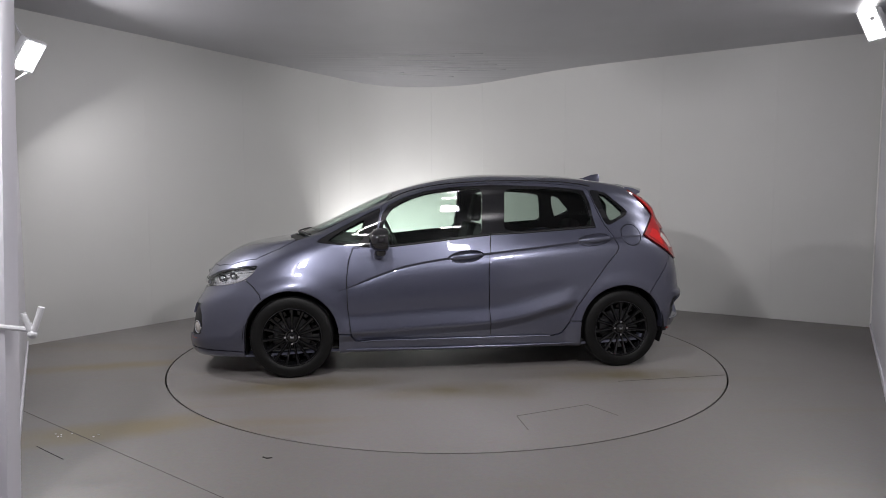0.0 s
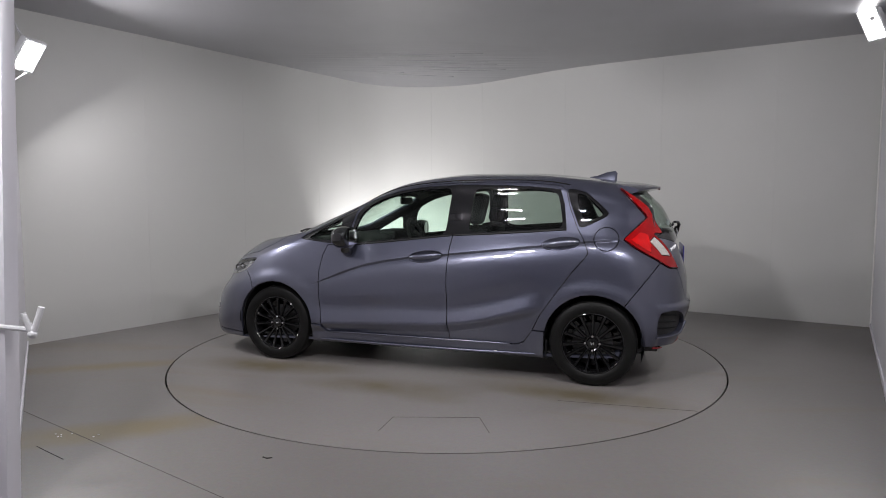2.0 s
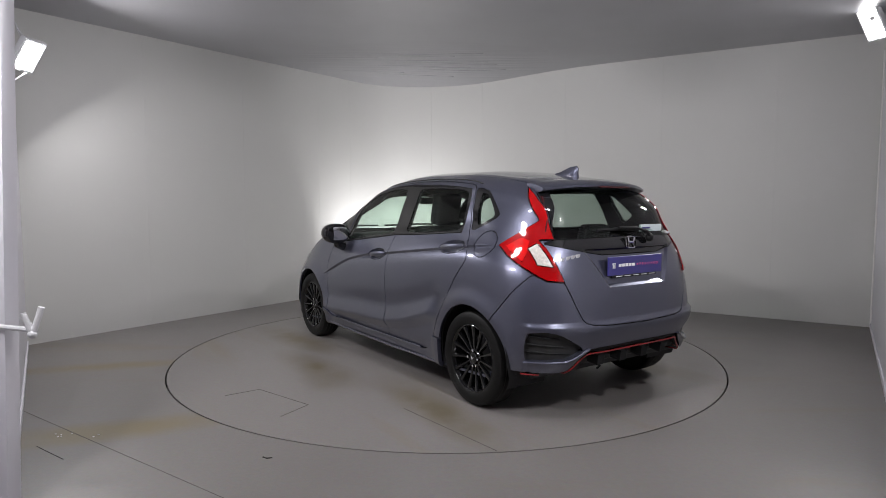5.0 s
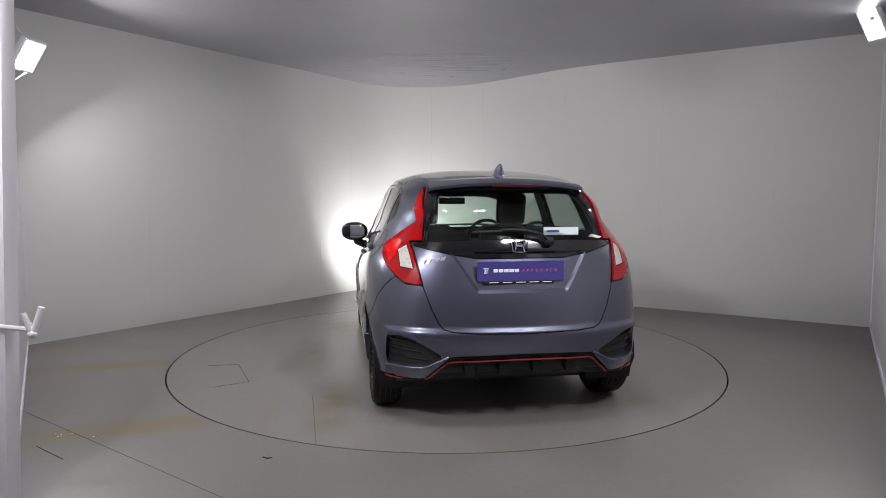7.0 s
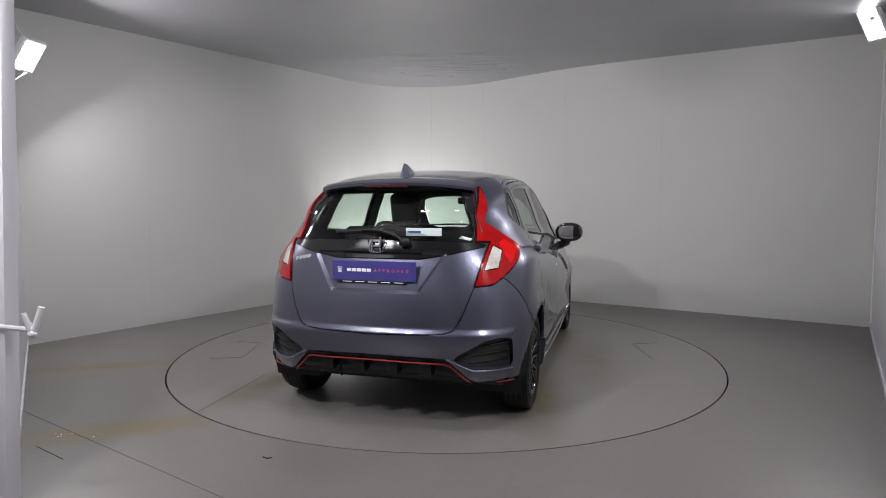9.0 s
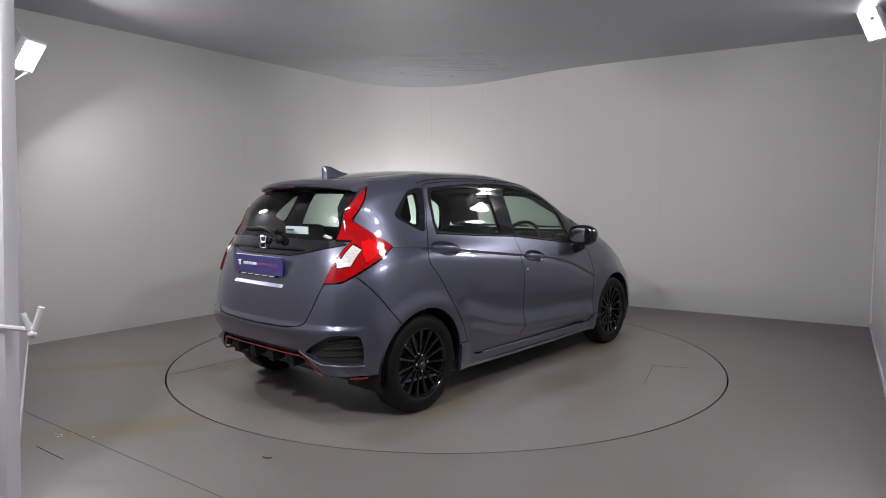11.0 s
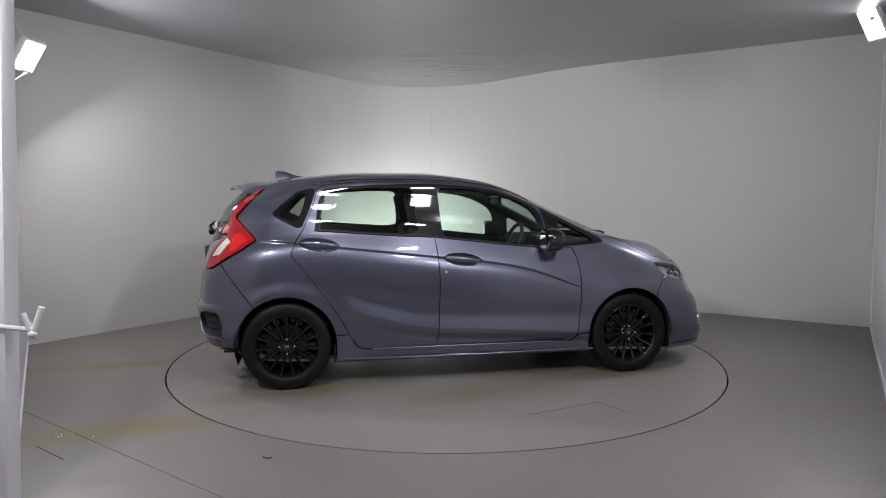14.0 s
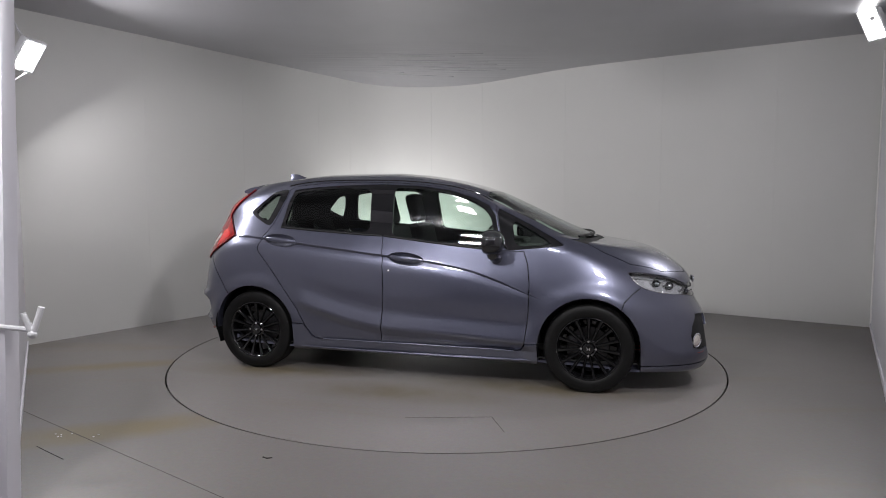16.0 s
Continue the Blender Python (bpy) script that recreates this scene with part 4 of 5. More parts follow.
# dark inner skin, added as shade in the shut lines; lines pillars and doors
panel("lining_and_gap_shade", [k for k in REGION if not (k.endswith("_pane") or k.startswith("void") or k in ("gate_glass", "windscreen", "roof", "headlight", "lip", "bowl"))], DASH, car, "dark inner lining, added to shade the shut lines", gap=0.004, depth=0.004, sink=0.030)
panel("headliner", ["roof"], HEADLINER, car, "grey headliner", gap=0.0, depth=0.002, sink=0.035)
from mathutils.bvhtree import BVHTree
TREE = BVHTree.FromBMesh(skin)


def flank_y(x, z):
    """Half width of the skin at a place of the side view."""
    hit = TREE.ray_cast(Vector((x, 2.0, z)), Vector((0, -1, 0)))
    return hit[0].y if hit[0] else 0.8


def tail_x(y, z):
    hit = TREE.ray_cast(Vector((-3.0, abs(y), z)), Vector((1, 0, 0)))
    return hit[0].x if hit[0] else -1.85


def nose_x(y, z):
    hit = TREE.ray_cast(Vector((3.0, abs(y), z)), Vector((-1, 0, 0)))
    return hit[0].x if hit[0] else 1.9


# ---------- parts set on the body ----------
def on_tail(pts, lift=0.004, n=6):
    """A line of (y, z) laid on the tail of the car."""
    out = []
    for (y0, z0), (y1, z1) in zip(pts, pts[1:]):
        for i in range(n):
            y, z = y0 + (y1 - y0) * i / n, z0 + (z1 - z0) * i / n
            out.append((tail_x(y, z) - lift, y, z))
    out.append((tail_x(*pts[-1]) - lift, *pts[-1]))
    return out


RED_LINE = [(.765, .288), (.70, .279), (.565, .276), (.540, .288), (.428, .392), (.400, .399), (0, .403)]
part("trim_line", tube_bm(on_tail(RED_LINE + [(-y, z) for y, z in RED_LINE[-2::-1]], 0.005), 0.005), RED_TRIM, rbump, "thin red accent line")
for s in (1, -1):
    part("vent_blade", tube_bm(on_tail([(s * .765, .360), (s * .66, .361), (s * .565, .364), (s * .535, .376), (s * .425, .430)], 0.004), 0.010, flat=0.8), PAINT, rbump, "body-coloured winglet")
    for z in (.505, .455, .410):
        part("vent_slat", tube_bm(on_tail([(s * .74, z + .012), (s * (.60 - (.505 - z) * .8), z - .008)], -0.034, 4), 0.006), TRIM_BLACK, rbump)
for y in (-.30, -.10, .10, .30):
    x = tail_x(y, .385)
    part("diffuser_fin", prism_bm([(x + .08, .325), (x + .002, .315), (x - .008, .380), (x + .08, .39)], y - .028, y + .028, "y"), TRIM_BLACK, rbump)

# the spoiler over the rear window
def make_spoiler():
    bm = bmesh.new()
    rings = []
    n = 24
    for i in range(n + 1):
        y = -0.485 + 0.97 * i / n
        k = (abs(y) / 0.485)
        back = -1.715 + 0.170 * k ** 1.6
        zt, drop = 1.418 - 0.030 * k ** 2.5, 0.022
        lead, zl = -1.46 + 0.05 * k ** 2, 1.436 + 0.012 * (1 - k ** 2) - 0.024 * k ** 2
        rings.append([bm.verts.new(p) for p in ((lead, y, zl + .006), ((lead + back) / 2, y, (zl + zt) / 2 + .008), (back + .012, y, zt), (back, y, zt - .007), (back + .004, y, zt - drop), (back + .05, y, zt - drop - .012), (back + .08, y, zt - .045), (lead + .03, y, zl - .035))])
    for A, B in zip(rings, rings[1:]):
        for k in range(8):
            bm.faces.new((A[k], A[(k + 1) % 8], B[(k + 1) % 8], B[k]))
    bm.faces.new(rings[0])
    bm.faces.new(rings[-1][::-1])
    bmesh.ops.bevel(bm, geom=[e for e in bm.edges if e.calc_face_angle(0) > 0.7], offset=0.004, segments=2, affect="EDGES")
    sp = part("spoiler", bm, PAINT, gate, "body-coloured roof spoiler")
    part("brake_light", box_bm((-1.706, -0.135, 1.386), (-1.690, 0.135, 1.396), .002, 1), DEEP_RED, sp, "red high-level brake light")


make_spoiler()

# wiper, badge, model name bars, plate
wx = tail_x(0, 1.08)
wiper = part("rear_wiper", tube_bm([(wx - .035, -.165, 1.070), (wx - .045, -.12, 1.112), (wx - .030, -.03, 1.136), (tail_x(.1, 1.14) - .03, .10, 1.140)], 0.013, flat=0.7), TRIM_BLACK, gate, "black rear wiper")
part("blade", tube_bm([(tail_x(-.1, 1.122) - .015, -.10, 1.122), (tail_x(.1, 1.128) - .013, .09, 1.130), (tail_x(.27, 1.125) - .012, .272, 1.124)], 0.008, flat=1.3), TRIM_BLACK, wiper)
part("pivot_cap", ball_bm((.022, .032, .028), Matrix.Translation((wx - .030, -.165, 1.072))), TRIM_BLACK, wiper)


def badge(x, y, z, w, h, parent, turn=None):
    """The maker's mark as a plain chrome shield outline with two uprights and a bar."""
    m = turn or Matrix.Translation((x, y, z))
    def P(u, v):
        return m @ Vector((-0.004, u * w / 2, v * h / 2))
    bm = tube_bm([P(-1, .9), P(-.55, 1), (P(.55, 1)), P(1, .9), P(.82, -.8), P(.6, -1), P(-.6, -1), P(-.82, -.8)], w * 0.045, 6, True)
    tube_bm([P(-.62, .85), P(-.45, .1), P(-.5, -.85)], w * 0.085, 6, bm=bm)
    tube_bm([P(.62, .85), P(.45, .1), P(.5, -.85)], w * 0.085, 6, bm=bm)
    tube_bm([P(-.45, 0), P(.45, 0)], w * 0.075, 6, bm=bm)
    return part("badge", bm, CHROME, parent, "chrome maker's badge")


badge(tail_x(0, 1.046) - .006, 0.006, 1.047, 0.098, 0.072, gate)
for i, (y0, w) in enumerate(((.552, .024), (.522, .026), (.492, .026), (.462, .026))):
    zz = .960 + .006 * i
    x = tail_x(y0, zz) - .003
    part("name_bar", prism_bm([(y0, zz - .011), (y0 - w, zz - .009), (y0 - w - .006, zz + .012), (y0 - .006, zz + .010)], x - .007, x + .004, "x"), SILVER, gate, "silver model lettering as a plain bar")
px0 = min(tail_x(y, z) for y in (0, .1, .2, .26) for z in (.85, .91, .965)) - .008
plate = part("number_plate", box_bm((px0 - .004, -.246, .852), (px0 + .006, .262, .966), .002, 1), PLATE_BLUE, car, "dark blue dealer plate with white and red print")
part("plate_holder", box_bm((px0 - .006, -.188, .838), (px0 + .016, .226, .8535), .002, 1), TRIM_BLACK, plate, "black plate holder edge")
for i in range(5):
    y0 = .195 - i * .078
    part("print_bar", box_bm((px0 - .0075, y0 - .055, .8435), (px0 - .005, y0, .8475)), PRINT_WHITE, plate)
for i in range(5):
    y0 = .170 - .0305 * i
    part("print_bar", box_bm((px0 - .0055, y0 - .026, .903), (px0 - .003, y0, .921), .001, 1), PRINT_WHITE, plate, "white maker's name as a plain bar")
mk = bmesh.new()
tube_bm([(px0 - .005, y, z) for y, z in ((.226, .926), (.200, .926), (.203, .898), (.223, .898))], .003, 6, True, mk)
tube_bm([(px0 - .005, .219, .922), (px0 - .005, .217, .902)], .0032, 6, bm=mk)
tube_bm([(px0 - .005, .207, .922), (px0 - .005, .209, .902)], .0032, 6, bm=mk)
part("print_mark", mk, PRINT_WHITE, plate, "white maker's mark")


def lettering(text, size, m, mat, parent, spacing=1.0):
    """Raised letters of the built-in font, as a mesh."""
    cu = bpy.data.curves.new("lettering", "FONT")
    cu.body, cu.size, cu.extrude, cu.space_character, cu.resolution_u = text, size, 0.0006, spacing, 3
    tmp = new("lettering_source", cu)
    me = bpy.data.meshes.new_from_object(tmp.evaluated_get(bpy.context.evaluated_depsgraph_get()))
    bpy.data.objects.remove(tmp)
    me.materials.clear()
    me.materials.append(mat)
    ob = new("lettering", me)
    ob.parent, ob.matrix_local = parent, m
    return ob


# the words on the plate read from behind the car: their x runs along -y, their up along z
FACE = Matrix(((0, 0, -1, px0 - .0052), (-1, 0, 0, .004), (0, 1, 0, .9035), (0, 0, 0, 1)))
lettering("APPROVED", .0235, FACE, PRINT_RED, plate, 2.1)
tagged(part("window_sticker", box_bm((tail_x(-.26, 1.128) - .0035, -.365, 1.106), (tail_x(-.26, 1.128) + .012, -.155, 1.150), .001, 1), STICKER, gate), "pale blue sticker in the rear window")
part("print_bar", box_bm((tail_x(-.26, 1.128) - .006, -.245, 1.124), (tail_x(-.26, 1.128) - .002, -.17, 1.134)), PLATE_BLUE, gate)

tagged(part("window_sticker", prism_bm([(-.452, 1.092), (-.520, 1.080), (-.532, 1.092), (-.470, 1.106)], tail_x(-.50, 1.092) - .006, tail_x(-.50, 1.092) + .004, "x"), PRINT_WHITE, gate), "small white sticker in the rear window")

# aerial fin on the roof
ab = bmesh.new()
rings = []
for x, w, z in ((-1.165, .004, 1.495), (-1.22, .024, 1.500), (-1.30, .032, 1.50), (-1.362, .030, 1.495), (-1.378, .01, 1.492)):
    top = 1.495 + .046 * smooth(-1.17, -1.345, x) - (.02 if x < -1.37 else 0)
    rings.append([ab.verts.new(p) for p in ((x, w, z - .03), (x, w * .6, z + (top - z) * .35), (x - .004, .004, top), (x - .004, -.004, top), (x, -w * .6, z + (top - z) * .35), (x, -w, z - .03))])
for A, B in zip(rings, rings[1:]):
    for k in range(5):
        ab.faces.new((A[k], A[k + 1], B[k + 1], B[k]))
ab.faces.new(rings[0])
ab.faces.new(rings[-1][::-1])
part("aerial_fin", ab, PAINT, car, "shark-fin aerial")


def make_handle(x, z, s):
    y = (flank_y(x - .15, z + .015) + flank_y(x + .15, z - .015)) / 2
    slope, lean = (flank_y(x + .15, z) - flank_y(x - .15, z)) / .30, (flank_y(x, z + .055) - flank_y(x, z - .055)) / .11
    bowl, rings = bmesh.new(), []
    for k in range(9):
        rho = 1 - k / 9
        ring = []
        for j in range(28):
            dx = BOWL_W * rho * math.cos(math.pi * j / 14)
            dz = BOWL_H * rho * math.sin(math.pi * j / 14) - 0.1 * dx
            flat = y + slope * dx + lean * dz
            base = flank_y(x + dx, z + dz) if k == 0 else flat
            ring.append(bowl.verts.new((x + dx, s * (base - 0.030 * (1 - rho ** 2) ** 0.7), z + dz)))
        rings.append(ring)
    for A, B in zip(rings, rings[1:]):
        for j in range(28):
            bowl.faces.new((A[j], A[(j + 1) % 28], B[(j + 1) % 28], B[j]))
    bowl.faces.new(rings[-1])
    part("handle_recess", bowl, PAINT, DOOR[s, 0 if x > -.5 else 1])
    tilt = math.degrees(math.atan2(-0.10, 1))
    m = Matrix.Translation((x, s * (y + .016), z + .001)) @ pose(0, 0, 0, 0, -tilt, 0)
    bm = bmesh.new()
    n = 16
    rings = []
    for i in range(n + 1):
        u = -1 + 2 * i / n
        bow = 0.012 * (1 - u * u) - .012 - .010 * u ** 4
        hh = 0.0185 * (1 - 0.45 * abs(u) ** 3)
        rings.append([bm.verts.new(m @ Vector((0.126 * u, s * (bow + .009 * math.cos(a)), hh * math.sin(a)))) for a in [k * math.pi / 5 for k in range(10)]])
    for A, B in zip(rings, rings[1:]):
        for k in range(10):
            bm.faces.new((A[k], A[(k + 1) % 10], B[(k + 1) % 10], B[k]))
    bm.faces.new(rings[0])
    bm.faces.new(rings[-1][::-1])
    part("door_handle", bm, PAINT, DOOR[s, 0 if x > -.5 else 1], "body-coloured door handle")


def make_mirror(s):
    shell = bmesh.new()
    c = Vector((0.605, s * 0.880, 1.020))
    ball_bm((0.094, 0.122, 0.086), Matrix.Translation(c) @ pose(0, 0, 0, 0, 0, s * -8), shell, 0.84, 32)
    for v in shell.verts:
        if v.co.x < c.x - 0.045:
            v.co.x = c.x - 0.045 + (v.co.x - c.x + 0.045) * 0.15
    mir = part("wing_mirror", shell, GLOSS_BLACK, car, "gloss black wing mirror")
    part("stem", tube_bm([(0.63, s * 0.74, 0.905), (0.625, s * 0.80, 0.900), (0.615, s * 0.855, 0.925), (0.61, s * 0.875, 0.985)], 0.042, 10, flat=0.9), GLOSS_BLACK, mir)
    part("mirror_glass", ball_bm((0.004, 0.098, 0.058), Matrix.Translation((c.x - .053, c.y, c.z)) @ pose(0, 0, 0, 0, 0, s * -8), None, 0.75), CHROME, mir, "mirror glass")
    part("indicator", tube_bm([(c.x + .084, c.y - s * .03, c.z - .012), (c.x + .072, c.y + s * .06, c.z - .012), (c.x + .035, c.y + s * .112, c.z - .012)], 0.006), CHROME, mir)


for s in (1, -1):
    for hx, hz in HANDLES:
        make_handle(hx, hz, s)
    make_mirror(s)
    # belt strips under the side windows
    for lo, hi in ((.66, -.215), (-.235, -1.06)):
        belt = curve([(.829, .950), (.502, .968), (.201, .999), (-.014, 1.022), (-.229, 1.045), (-.444, 1.056), (-.874, 1.085), (-1.067, 1.100)])
        pts = [(x, s * (flank_y(x, float(belt(x))) + .001), float(belt(x))) for x in [lo + (hi - lo) * i / 14 for i in range(15)]]
        part("belt_strip", tube_bm(pts, 0.007), TRIM_BLACK, car)
    # roof gutter line and drip rail
    rail = curve([(.55, 1.302), (.426, 1.362), (.205, 1.418), (-.016, 1.444), (-.25, 1.457), (-.46, 1.46), (-.72, 1.457), (-.98, 1.437), (-1.08, 1.415)])
    pts = [(x, s * (flank_y(x, float(rail(x))) + .0005), float(rail(x))) for x in [.55 - 1.62 * i / 30 for i in range(31)]]
    part("roof_rail", tube_bm(pts, 0.0055), GLOSS_BLACK, car)
    # skirt edge that catches the light
    part("skirt_edge", tube_bm([(.92, s * .824, .203), (.3, s * .834, .198), (-.4, s * .834, .198), (-.92, s * .824, .203)], 0.008), PAINT, car)
    part("skirt_edge", tube_bm([(x, s * (flank_y(x, .268) + .012), .266 - .006 * smooth(.6, .8, x)) for x in [.76 - 1.44 * i / 12 for i in range(13)]], 0.006), PAINT, car)
    # fog lamp in its pocket
    fx = nose_x(.605, .36)
    turn = Matrix.Translation((fx - .004, s * .605, .36)) @ pose(0, 0, 0, 0, 90, s * 38)
    ring = bmesh.new()
    rr = [turn @ Vector((.045 * math.cos(a), .045 * math.sin(a), 0)) for a in [k * math.pi / 10 for k in range(20)]]
    tube_bm(rr, .0065, 6, True, ring)
    fog = part("fog_light", ring, CHROME, fbump, "round fog light in a chrome ring")
    part("lens", ball_bm((.040, .040, .012), turn), CLEAR_LENS, fog)
    # headlight inner pieces
    part("brow_strip", tube_bm([(x, s * (flank_y(x, z) - .004), z) for x, z in ((1.535, .800), (1.64, .797), (1.74, .778), (1.80, .76))], .006), GLOSS_BLACK, HL[s])
    part("chrome_edge", tube_bm([(x, s * (flank_y(x, z) + .001), z) for x, z in ((1.545, .775), (1.575, .748), (1.622, .719), (1.70, .694), (1.79, .676))], .004), CHROME, HL[s], "chrome lower edge")
    for hx, hz, r in ((1.70, .742, .018), (1.79, .722, .020)):
        c = Matrix.Translation((hx, s * (flank_y(hx, hz) - .028), hz))
        bowl = part("projector", ball_bm((r, r, r), c, None, 1.0, 16), CHROME, HL[s], "round projector lens")
        part("bezel", tube_bm([c @ Vector(((r + .004) * math.cos(a), s * .010, (r + .004) * math.sin(a))) for a in [k * math.pi / 8 for k in range(16)]], .005, 6, True), GLOSS_BLACK, bowl)
    # tail light ribs
    part("light_guide", tube_bm([(tail_x(y, z) - .008, s * y, z) for y, z in ((.492, 1.33), (.535, 1.20), (.580, 1.10))], .006), DEEP_RED, TL[s])
    # bumper corner reflector, mud guard
    part("mud_flap", box_bm((-.945, s * .66, .17), (-.93, s * .80, .30), .004, 1), TRIM_BLACK, car)
    # wheel house liners
    for ax in (AXLE, -AXLE):
        lin = bmesh.new()
        arcs = [(ax + .352 * math.cos(a), .312 + .352 * math.sin(a)) for a in [math.pi * (-0.12 + 1.24 * i / 20) for i in range(21)]]
        A = [lin.verts.new((x, s * (.822 if z > .25 else .80), z)) for x, z in arcs]
        B = [lin.verts.new((x, s * .50, z)) for x, z in arcs]
        for i in range(20):
            lin.faces.new((A[i], A[i + 1], B[i + 1], B[i]))
        lin.faces.new(B)
        part("wheel_house", lin, TRIM_BLACK, car, "black wheel-house liner")
part("key_lock", cyl_bm(.007, .006, .006, Matrix.Translation((-.155, -flank_y(-.155, .80) - .001, .80)) @ pose(0, 0, 0, 90, 0, 0), 12), PRINT_WHITE, DOOR[-1, 0], "small pale lock cover")
# black lower edge of the nose, grille bar, front badge
part("grille_bar", tube_bm([(nose_x(y, .690 - .02 * abs(y)) + .004, y, .690 - .02 * abs(y)) for y in [-.46 + .092 * i for i in range(11)]], .014), CHROME, fbump, "chrome grille bar")
badge(0, 0, 0, 0.115, 0.09, fbump, Matrix.Translation((nose_x(0, .69) + .022, 0, .692)))
# wipers at the foot of the windscreen
for y0, y1 in ((.10, .62), (-.52, .02)):
    pts = []
    for i in range(7):
        y = y0 + (y1 - y0) * i / 6
        x = 1.27 - .22 * (abs(y) / .62) ** 2 * .6
        hit = TREE.ray_cast(Vector((x, abs(y), 3)), Vector((0, 0, -1)))
        pts.append((x, y, (hit[0].z if hit[0] else 1.0) + .012))
    part("windscreen_wiper", tube_bm(pts, .008), TRIM_BLACK, car)

# underside
under = box_bm((-1.50, -.62, .17), (1.75, .62, .24), .03)
box_bm((-.92, -.775, .19), (.90, .775, .27), .02, bm=under)
part("underbody", under, TRIM_BLACK, car, "dark underbody")
part("tow_eye", tube_bm([(-1.80, .25, .34), (-1.82, .25, .29), (-1.80, .25, .27)], .008), TRIM_BLACK, car)


# ---------- wheels ----------
def make_wheel(x, s):
    """Black many-spoked alloy, hub face outwards, in a low tyre. Built with its outer side along +y."""
    root_m = Matrix.Translation((x, s * 0.738, HUB_Z)) @ (Matrix.Identity(4) if s > 0 else pose(0, 0, 0, 0, 0, 180))
    rim = lathe_bm([(.196, -.085), (.204, -.07), (.192, -.03), (.190, .03), (.200, .062), (.2155, .072), (.2185, .082), (.212, .086), (.204, .078), (.196, .060), (.186, -.05), (.06, -.07)], 64)
    ob = part("wheel", rim, WHEEL_BLACK, car, "gloss black alloy wheel")
    ob.matrix_local = root_m
    tyre = [(.205, -.080), (.245, -.092), (.275, -.0925), (.294, -.082), (.302, -.065), (.3045, -.03), (.305, 0), (.3045, .03), (.302, .065), (.294, .082), (.275, .0925), (.245, .092), (.222, .087), (.214, .080), (.208, .07)]
    part("tyre", lathe_bm(tyre, 72), RUBBER, ob, "black low-profile tyre")
    for k in range(4):
        a = -.048 + .032 * k
        part("tread_groove", lathe_bm([(.3052, a - .003), (.3056, a - .003), (.3056, a + .003), (.3052, a + .003)], 48), SEAM, ob)
    spoke = bmesh.new()
    secs = []
    for r, y, w, t in ((.035, .050, .0075, .018), (.075, .060, .0095, .016), (.13, .064, .0115, .014), (.18, .071, .0145, .013), (.206, .076, .019, .012)):
        secs.append([spoke.verts.new((u, y + v, r)) for u, v in ((-w, -t), (w, -t), (w * .85, -.002), (w * .45, .004), (-w * .45, .004), (-w * .85, -.002))])
    for A, B in zip(secs, secs[1:]):
        for k in range(6):
            spoke.faces.new((A[k], A[(k + 1) % 6], B[(k + 1) % 6], B[k]))
    spoke.faces.new(secs[0])
    spoke.faces.new(secs[-1][::-1])
    n = 15
    first = part("spoke", spoke, WHEEL_BLACK, ob)
    for k in range(1, n):
        o = new("spoke", first.data)
        o.parent = ob
        o.matrix_local = pose(0, 0, 0, 0, 360 * k / n, 0)
    part("hub", lathe_bm([(.060, .030), (.062, .056), (.052, .066), (.040, .060), (.036, .068), (.030, .071), (.0005, .072)], 32), WHEEL_BLACK, ob)
    for k in range(4):
        a = math.pi / 2 * k
        part("lug_nut", cyl_bm(.0095, .008, .022, Matrix.Translation((.050 * math.cos(a), .064, .050 * math.sin(a))) @ pose(0, 0, 0, -90, 0, 0), 10), CHROME, ob)
    bd = bmesh.new()
    for pts in (((-.010, .010), (-.007, -.010)), ((.010, .010), (.007, -.010)), ((-.008, 0), (.008, 0))):
        tube_bm([(u, .074, v) for u, v in pts], .003, 6, bm=bd)
    part("cap_mark", bd, CHROME, ob, "chrome mark on the hub cap")
    part("brake_disc", cyl_bm(.135, .135, .02, Matrix.Translation((0, -.04, 0)) @ pose(0, 0, 0, 90, 0, 0), 40), STEEL, ob, "steel brake disc")
    part("caliper", box_bm((.06, -.065, -.07), (.145, -.005, .07), .012), STEEL, ob)
    return ob


for x in (AXLE, -AXLE):
    for s in (1, -1):
        make_wheel(x, s)


# ---------- cabin ----------
def cushion(lo, hi, bevel, m=None):
    return box_bm(lo, hi, bevel, 4, m)


for s in (1, -1):
    seat = part("front_seat", cushion((-.18, -.25, .40), (.36, .25, .58), .06, Matrix.Translation((0, s * .36, 0))), CLOTH, car, "dark cloth front seat")
    m = Matrix.Translation((-.14, s * .36, .50)) @ pose(0, 0, 0, 0, -14, 0)
    part("backrest", cushion((-.07, -.245, 0), (.07, .245, .62), .06, m), CLOTH, seat)
    part("headrest", cushion((-.05, -.118, .635), (.05, .118, .885), .045, m), CLOTH, seat)
    for u in (-.05, .05):
        part("headrest_post", tube_bm([m @ Vector((0, u, .58)), m @ Vector((0, u, .66))], .007), CHROME, seat)
    m = Matrix.Translation((-1.02, s * .34, .50)) @ pose(0, 0, 0, 0, -20, 0)
    rs = part("rear_seat", cushion((-.42, -.32, .42), (.08, .32, .60), .06, Matrix.Translation((-.62, s * .33, 0))), CLOTH, car, "dark cloth rear seat")
    part("backrest", cushion((-.07, -.31, 0), (.07, .31, .55), .06, m), CLOTH, rs)
    part("headrest", cushion((-.05, -.13, .535), (.05, .13, .665), .04, m), CLOTH, rs)
    part("sun_visor", cushion((.16, min(s * .20, s * .42), 1.365), (.30, max(s * .20, s * .42), 1.378), .005, None), HEADLINER, car)
dash = bmesh.new()
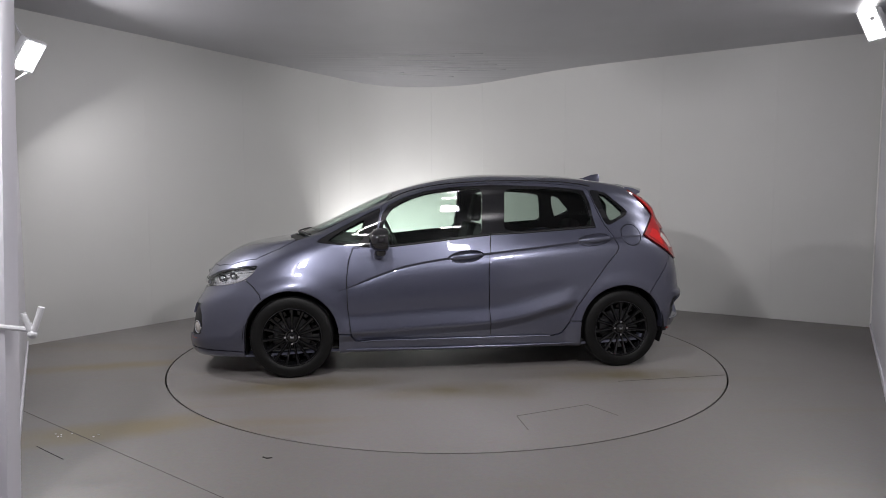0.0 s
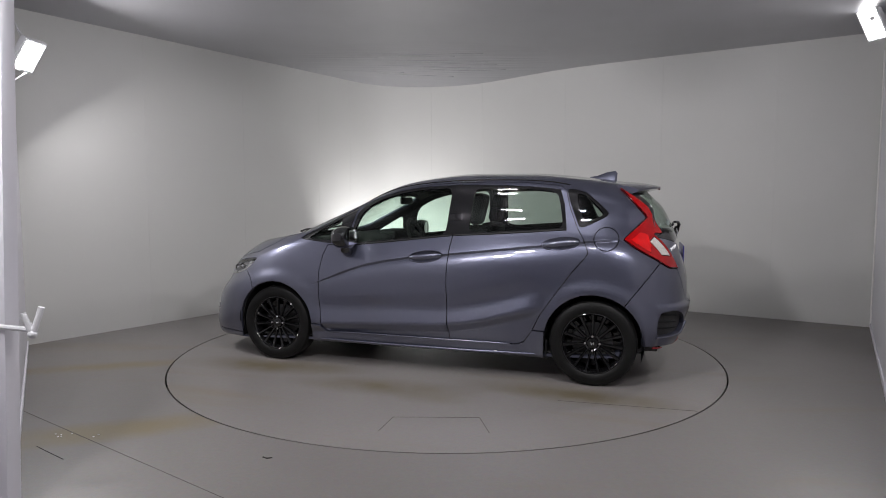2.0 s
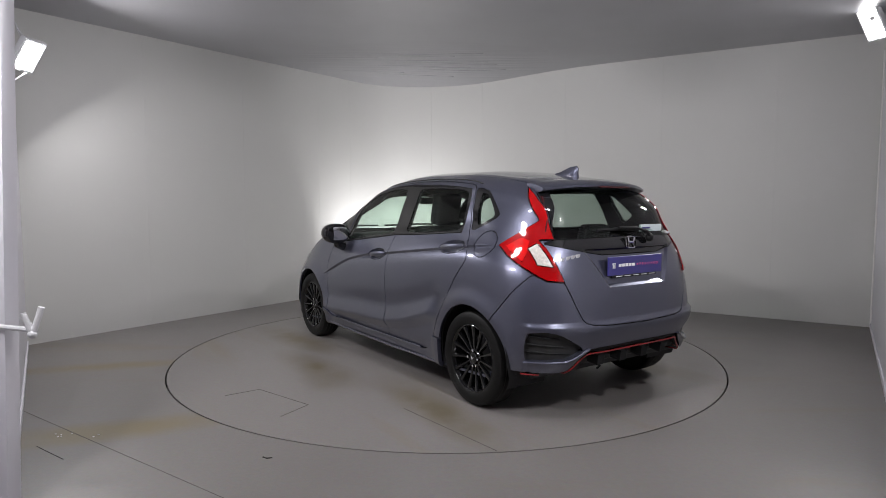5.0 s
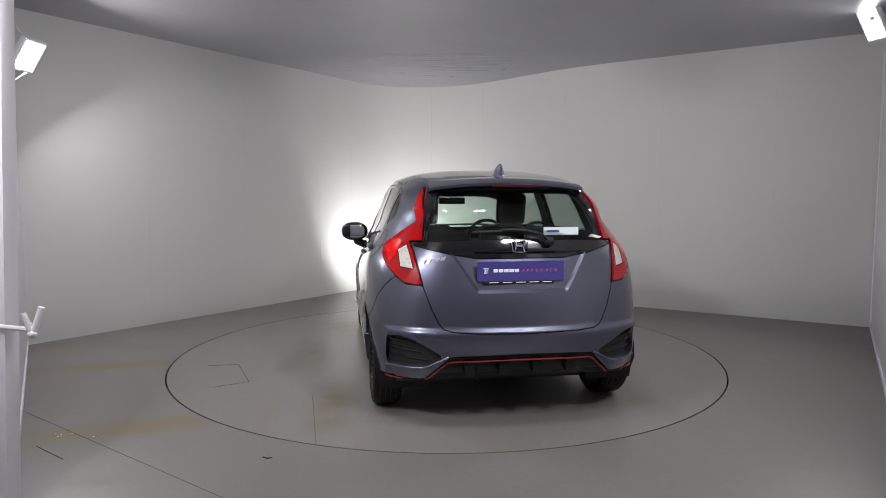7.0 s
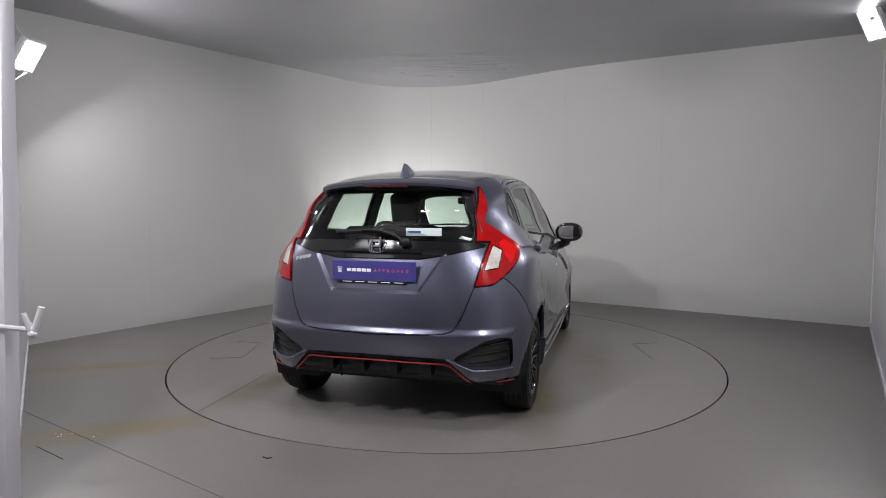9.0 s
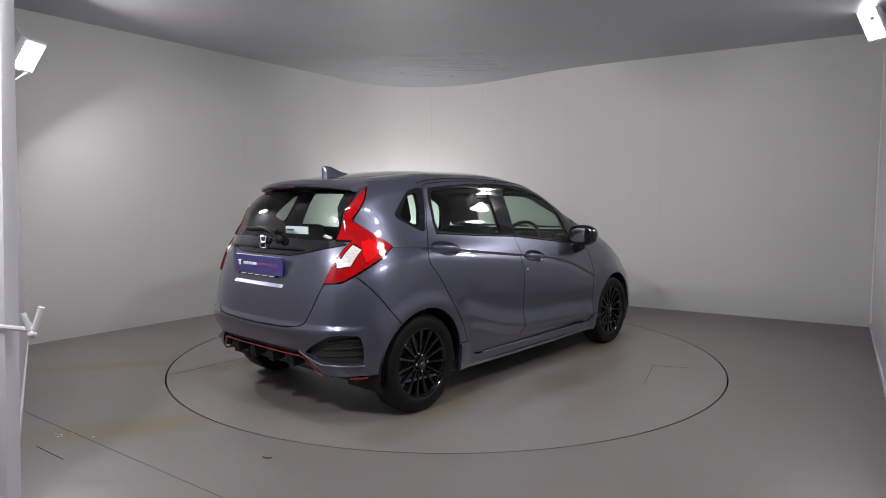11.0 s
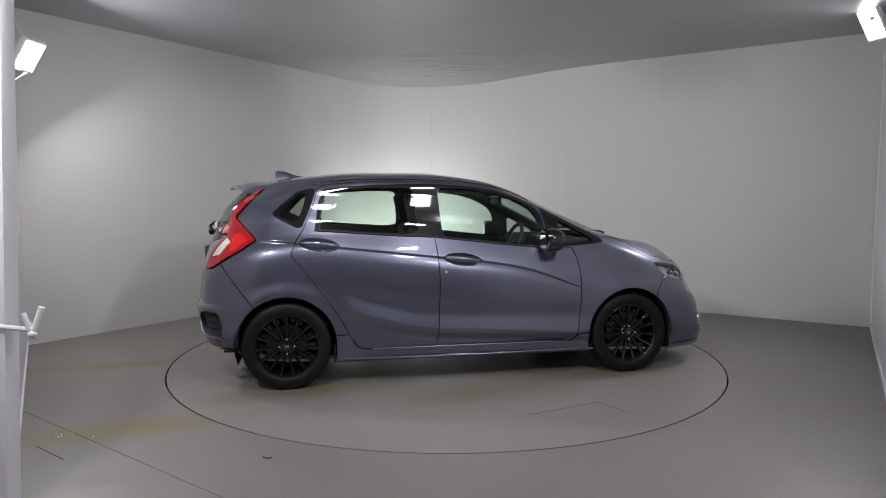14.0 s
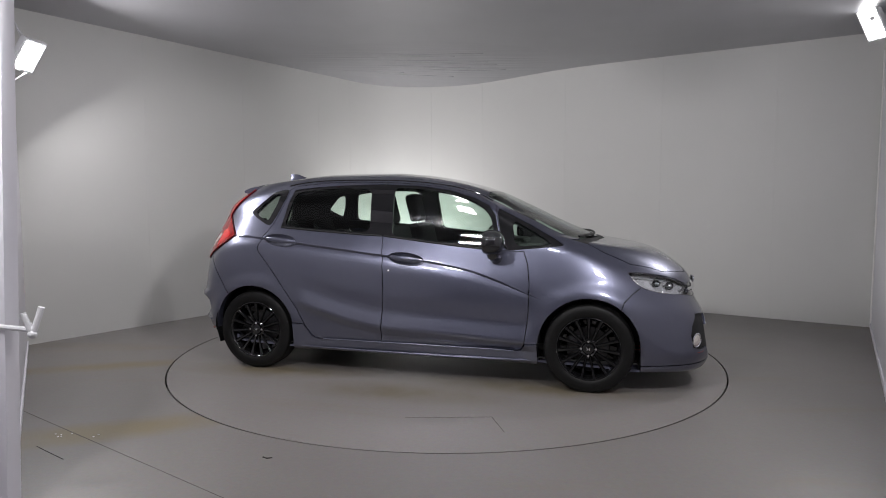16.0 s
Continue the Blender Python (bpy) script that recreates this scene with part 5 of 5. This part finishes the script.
prism_bm([(1.20, .55), (1.20, .985), (1.0, 1.005), (.74, .995), (.64, .95), (.60, .86), (.66, .70), (.70, .55)], -.66, .66, "y", dash, 0.02)
part("dashboard", dash, DASH, car, "black dashboard")
part("binnacle", cushion((.62, -.53, .93), (.80, -.21, 1.03), .04), DASH, car)
wheel_m = Matrix.Translation((.46, -.36, .95)) @ pose(0, 0, 0, 0, -66, 0)
sw = part("steering_wheel", tube_bm([wheel_m @ Vector((.182 * math.cos(a), .182 * math.sin(a), 0)) for a in [k * math.pi / 16 for k in range(32)]], .015, 8, True), DASH, car, "black steering wheel")
part("wheel_boss", ball_bm((.075, .085, .03), wheel_m), DASH, sw)
for a in (0.3, math.pi - 0.3, -math.pi / 2):
    part("wheel_spoke", tube_bm([wheel_m @ Vector((.05 * math.sin(a), .05 * math.cos(a), 0)), wheel_m @ Vector((.175 * math.sin(a), .175 * math.cos(a), 0))], .016, 6, flat=.5), DASH, sw)
im = part("interior_mirror", cushion((.42, -.13, 1.270), (.45, .115, 1.332), .014), DASH, car, "black interior mirror")
part("mirror_stalk", tube_bm([(.44, -.01, 1.31), (.48, -.01, 1.345)], .014), DASH, im)
part("sensor_box", cushion((.36, -.11, 1.338), (.49, .09, 1.360), .010), DASH, im)
part("centre_console", cushion((-.25, -.10, .35), (.66, .10, .68), .04), DASH, car)
part("cabin_floor", box_bm((-1.70, -.70, .25), (1.15, .70, .30), .01), DASH, car)
part("boot_trim", cushion((-1.78, -.55, .30), (-1.15, .55, .86), .04), DASH, car, "dark boot trim")
part("parcel_shelf", box_bm((-1.70, -.54, .985), (-1.24, .54, 1.000), .004, 1), DASH, car)


def motions():
    """The turntable turns the car: nearly even speed, a little over twelve degrees a second."""
    def turn(t):
        s = (t - 8) / 8
        return math.degrees(1.51898 - 1.76808 * s - 0.00813 * s * s)

    times = [0.5 * i for i in range(33)]
    walk(car, [(t, pose(0, 0, 0, 0, 0, turn(t)) @ Matrix.Translation((-0.0265, -0.1139, 0.0))) for t in times])
    walk(turntable, [(t, pose(0, 0, 0, 0, 0, turn(t))) for t in times])


motions()
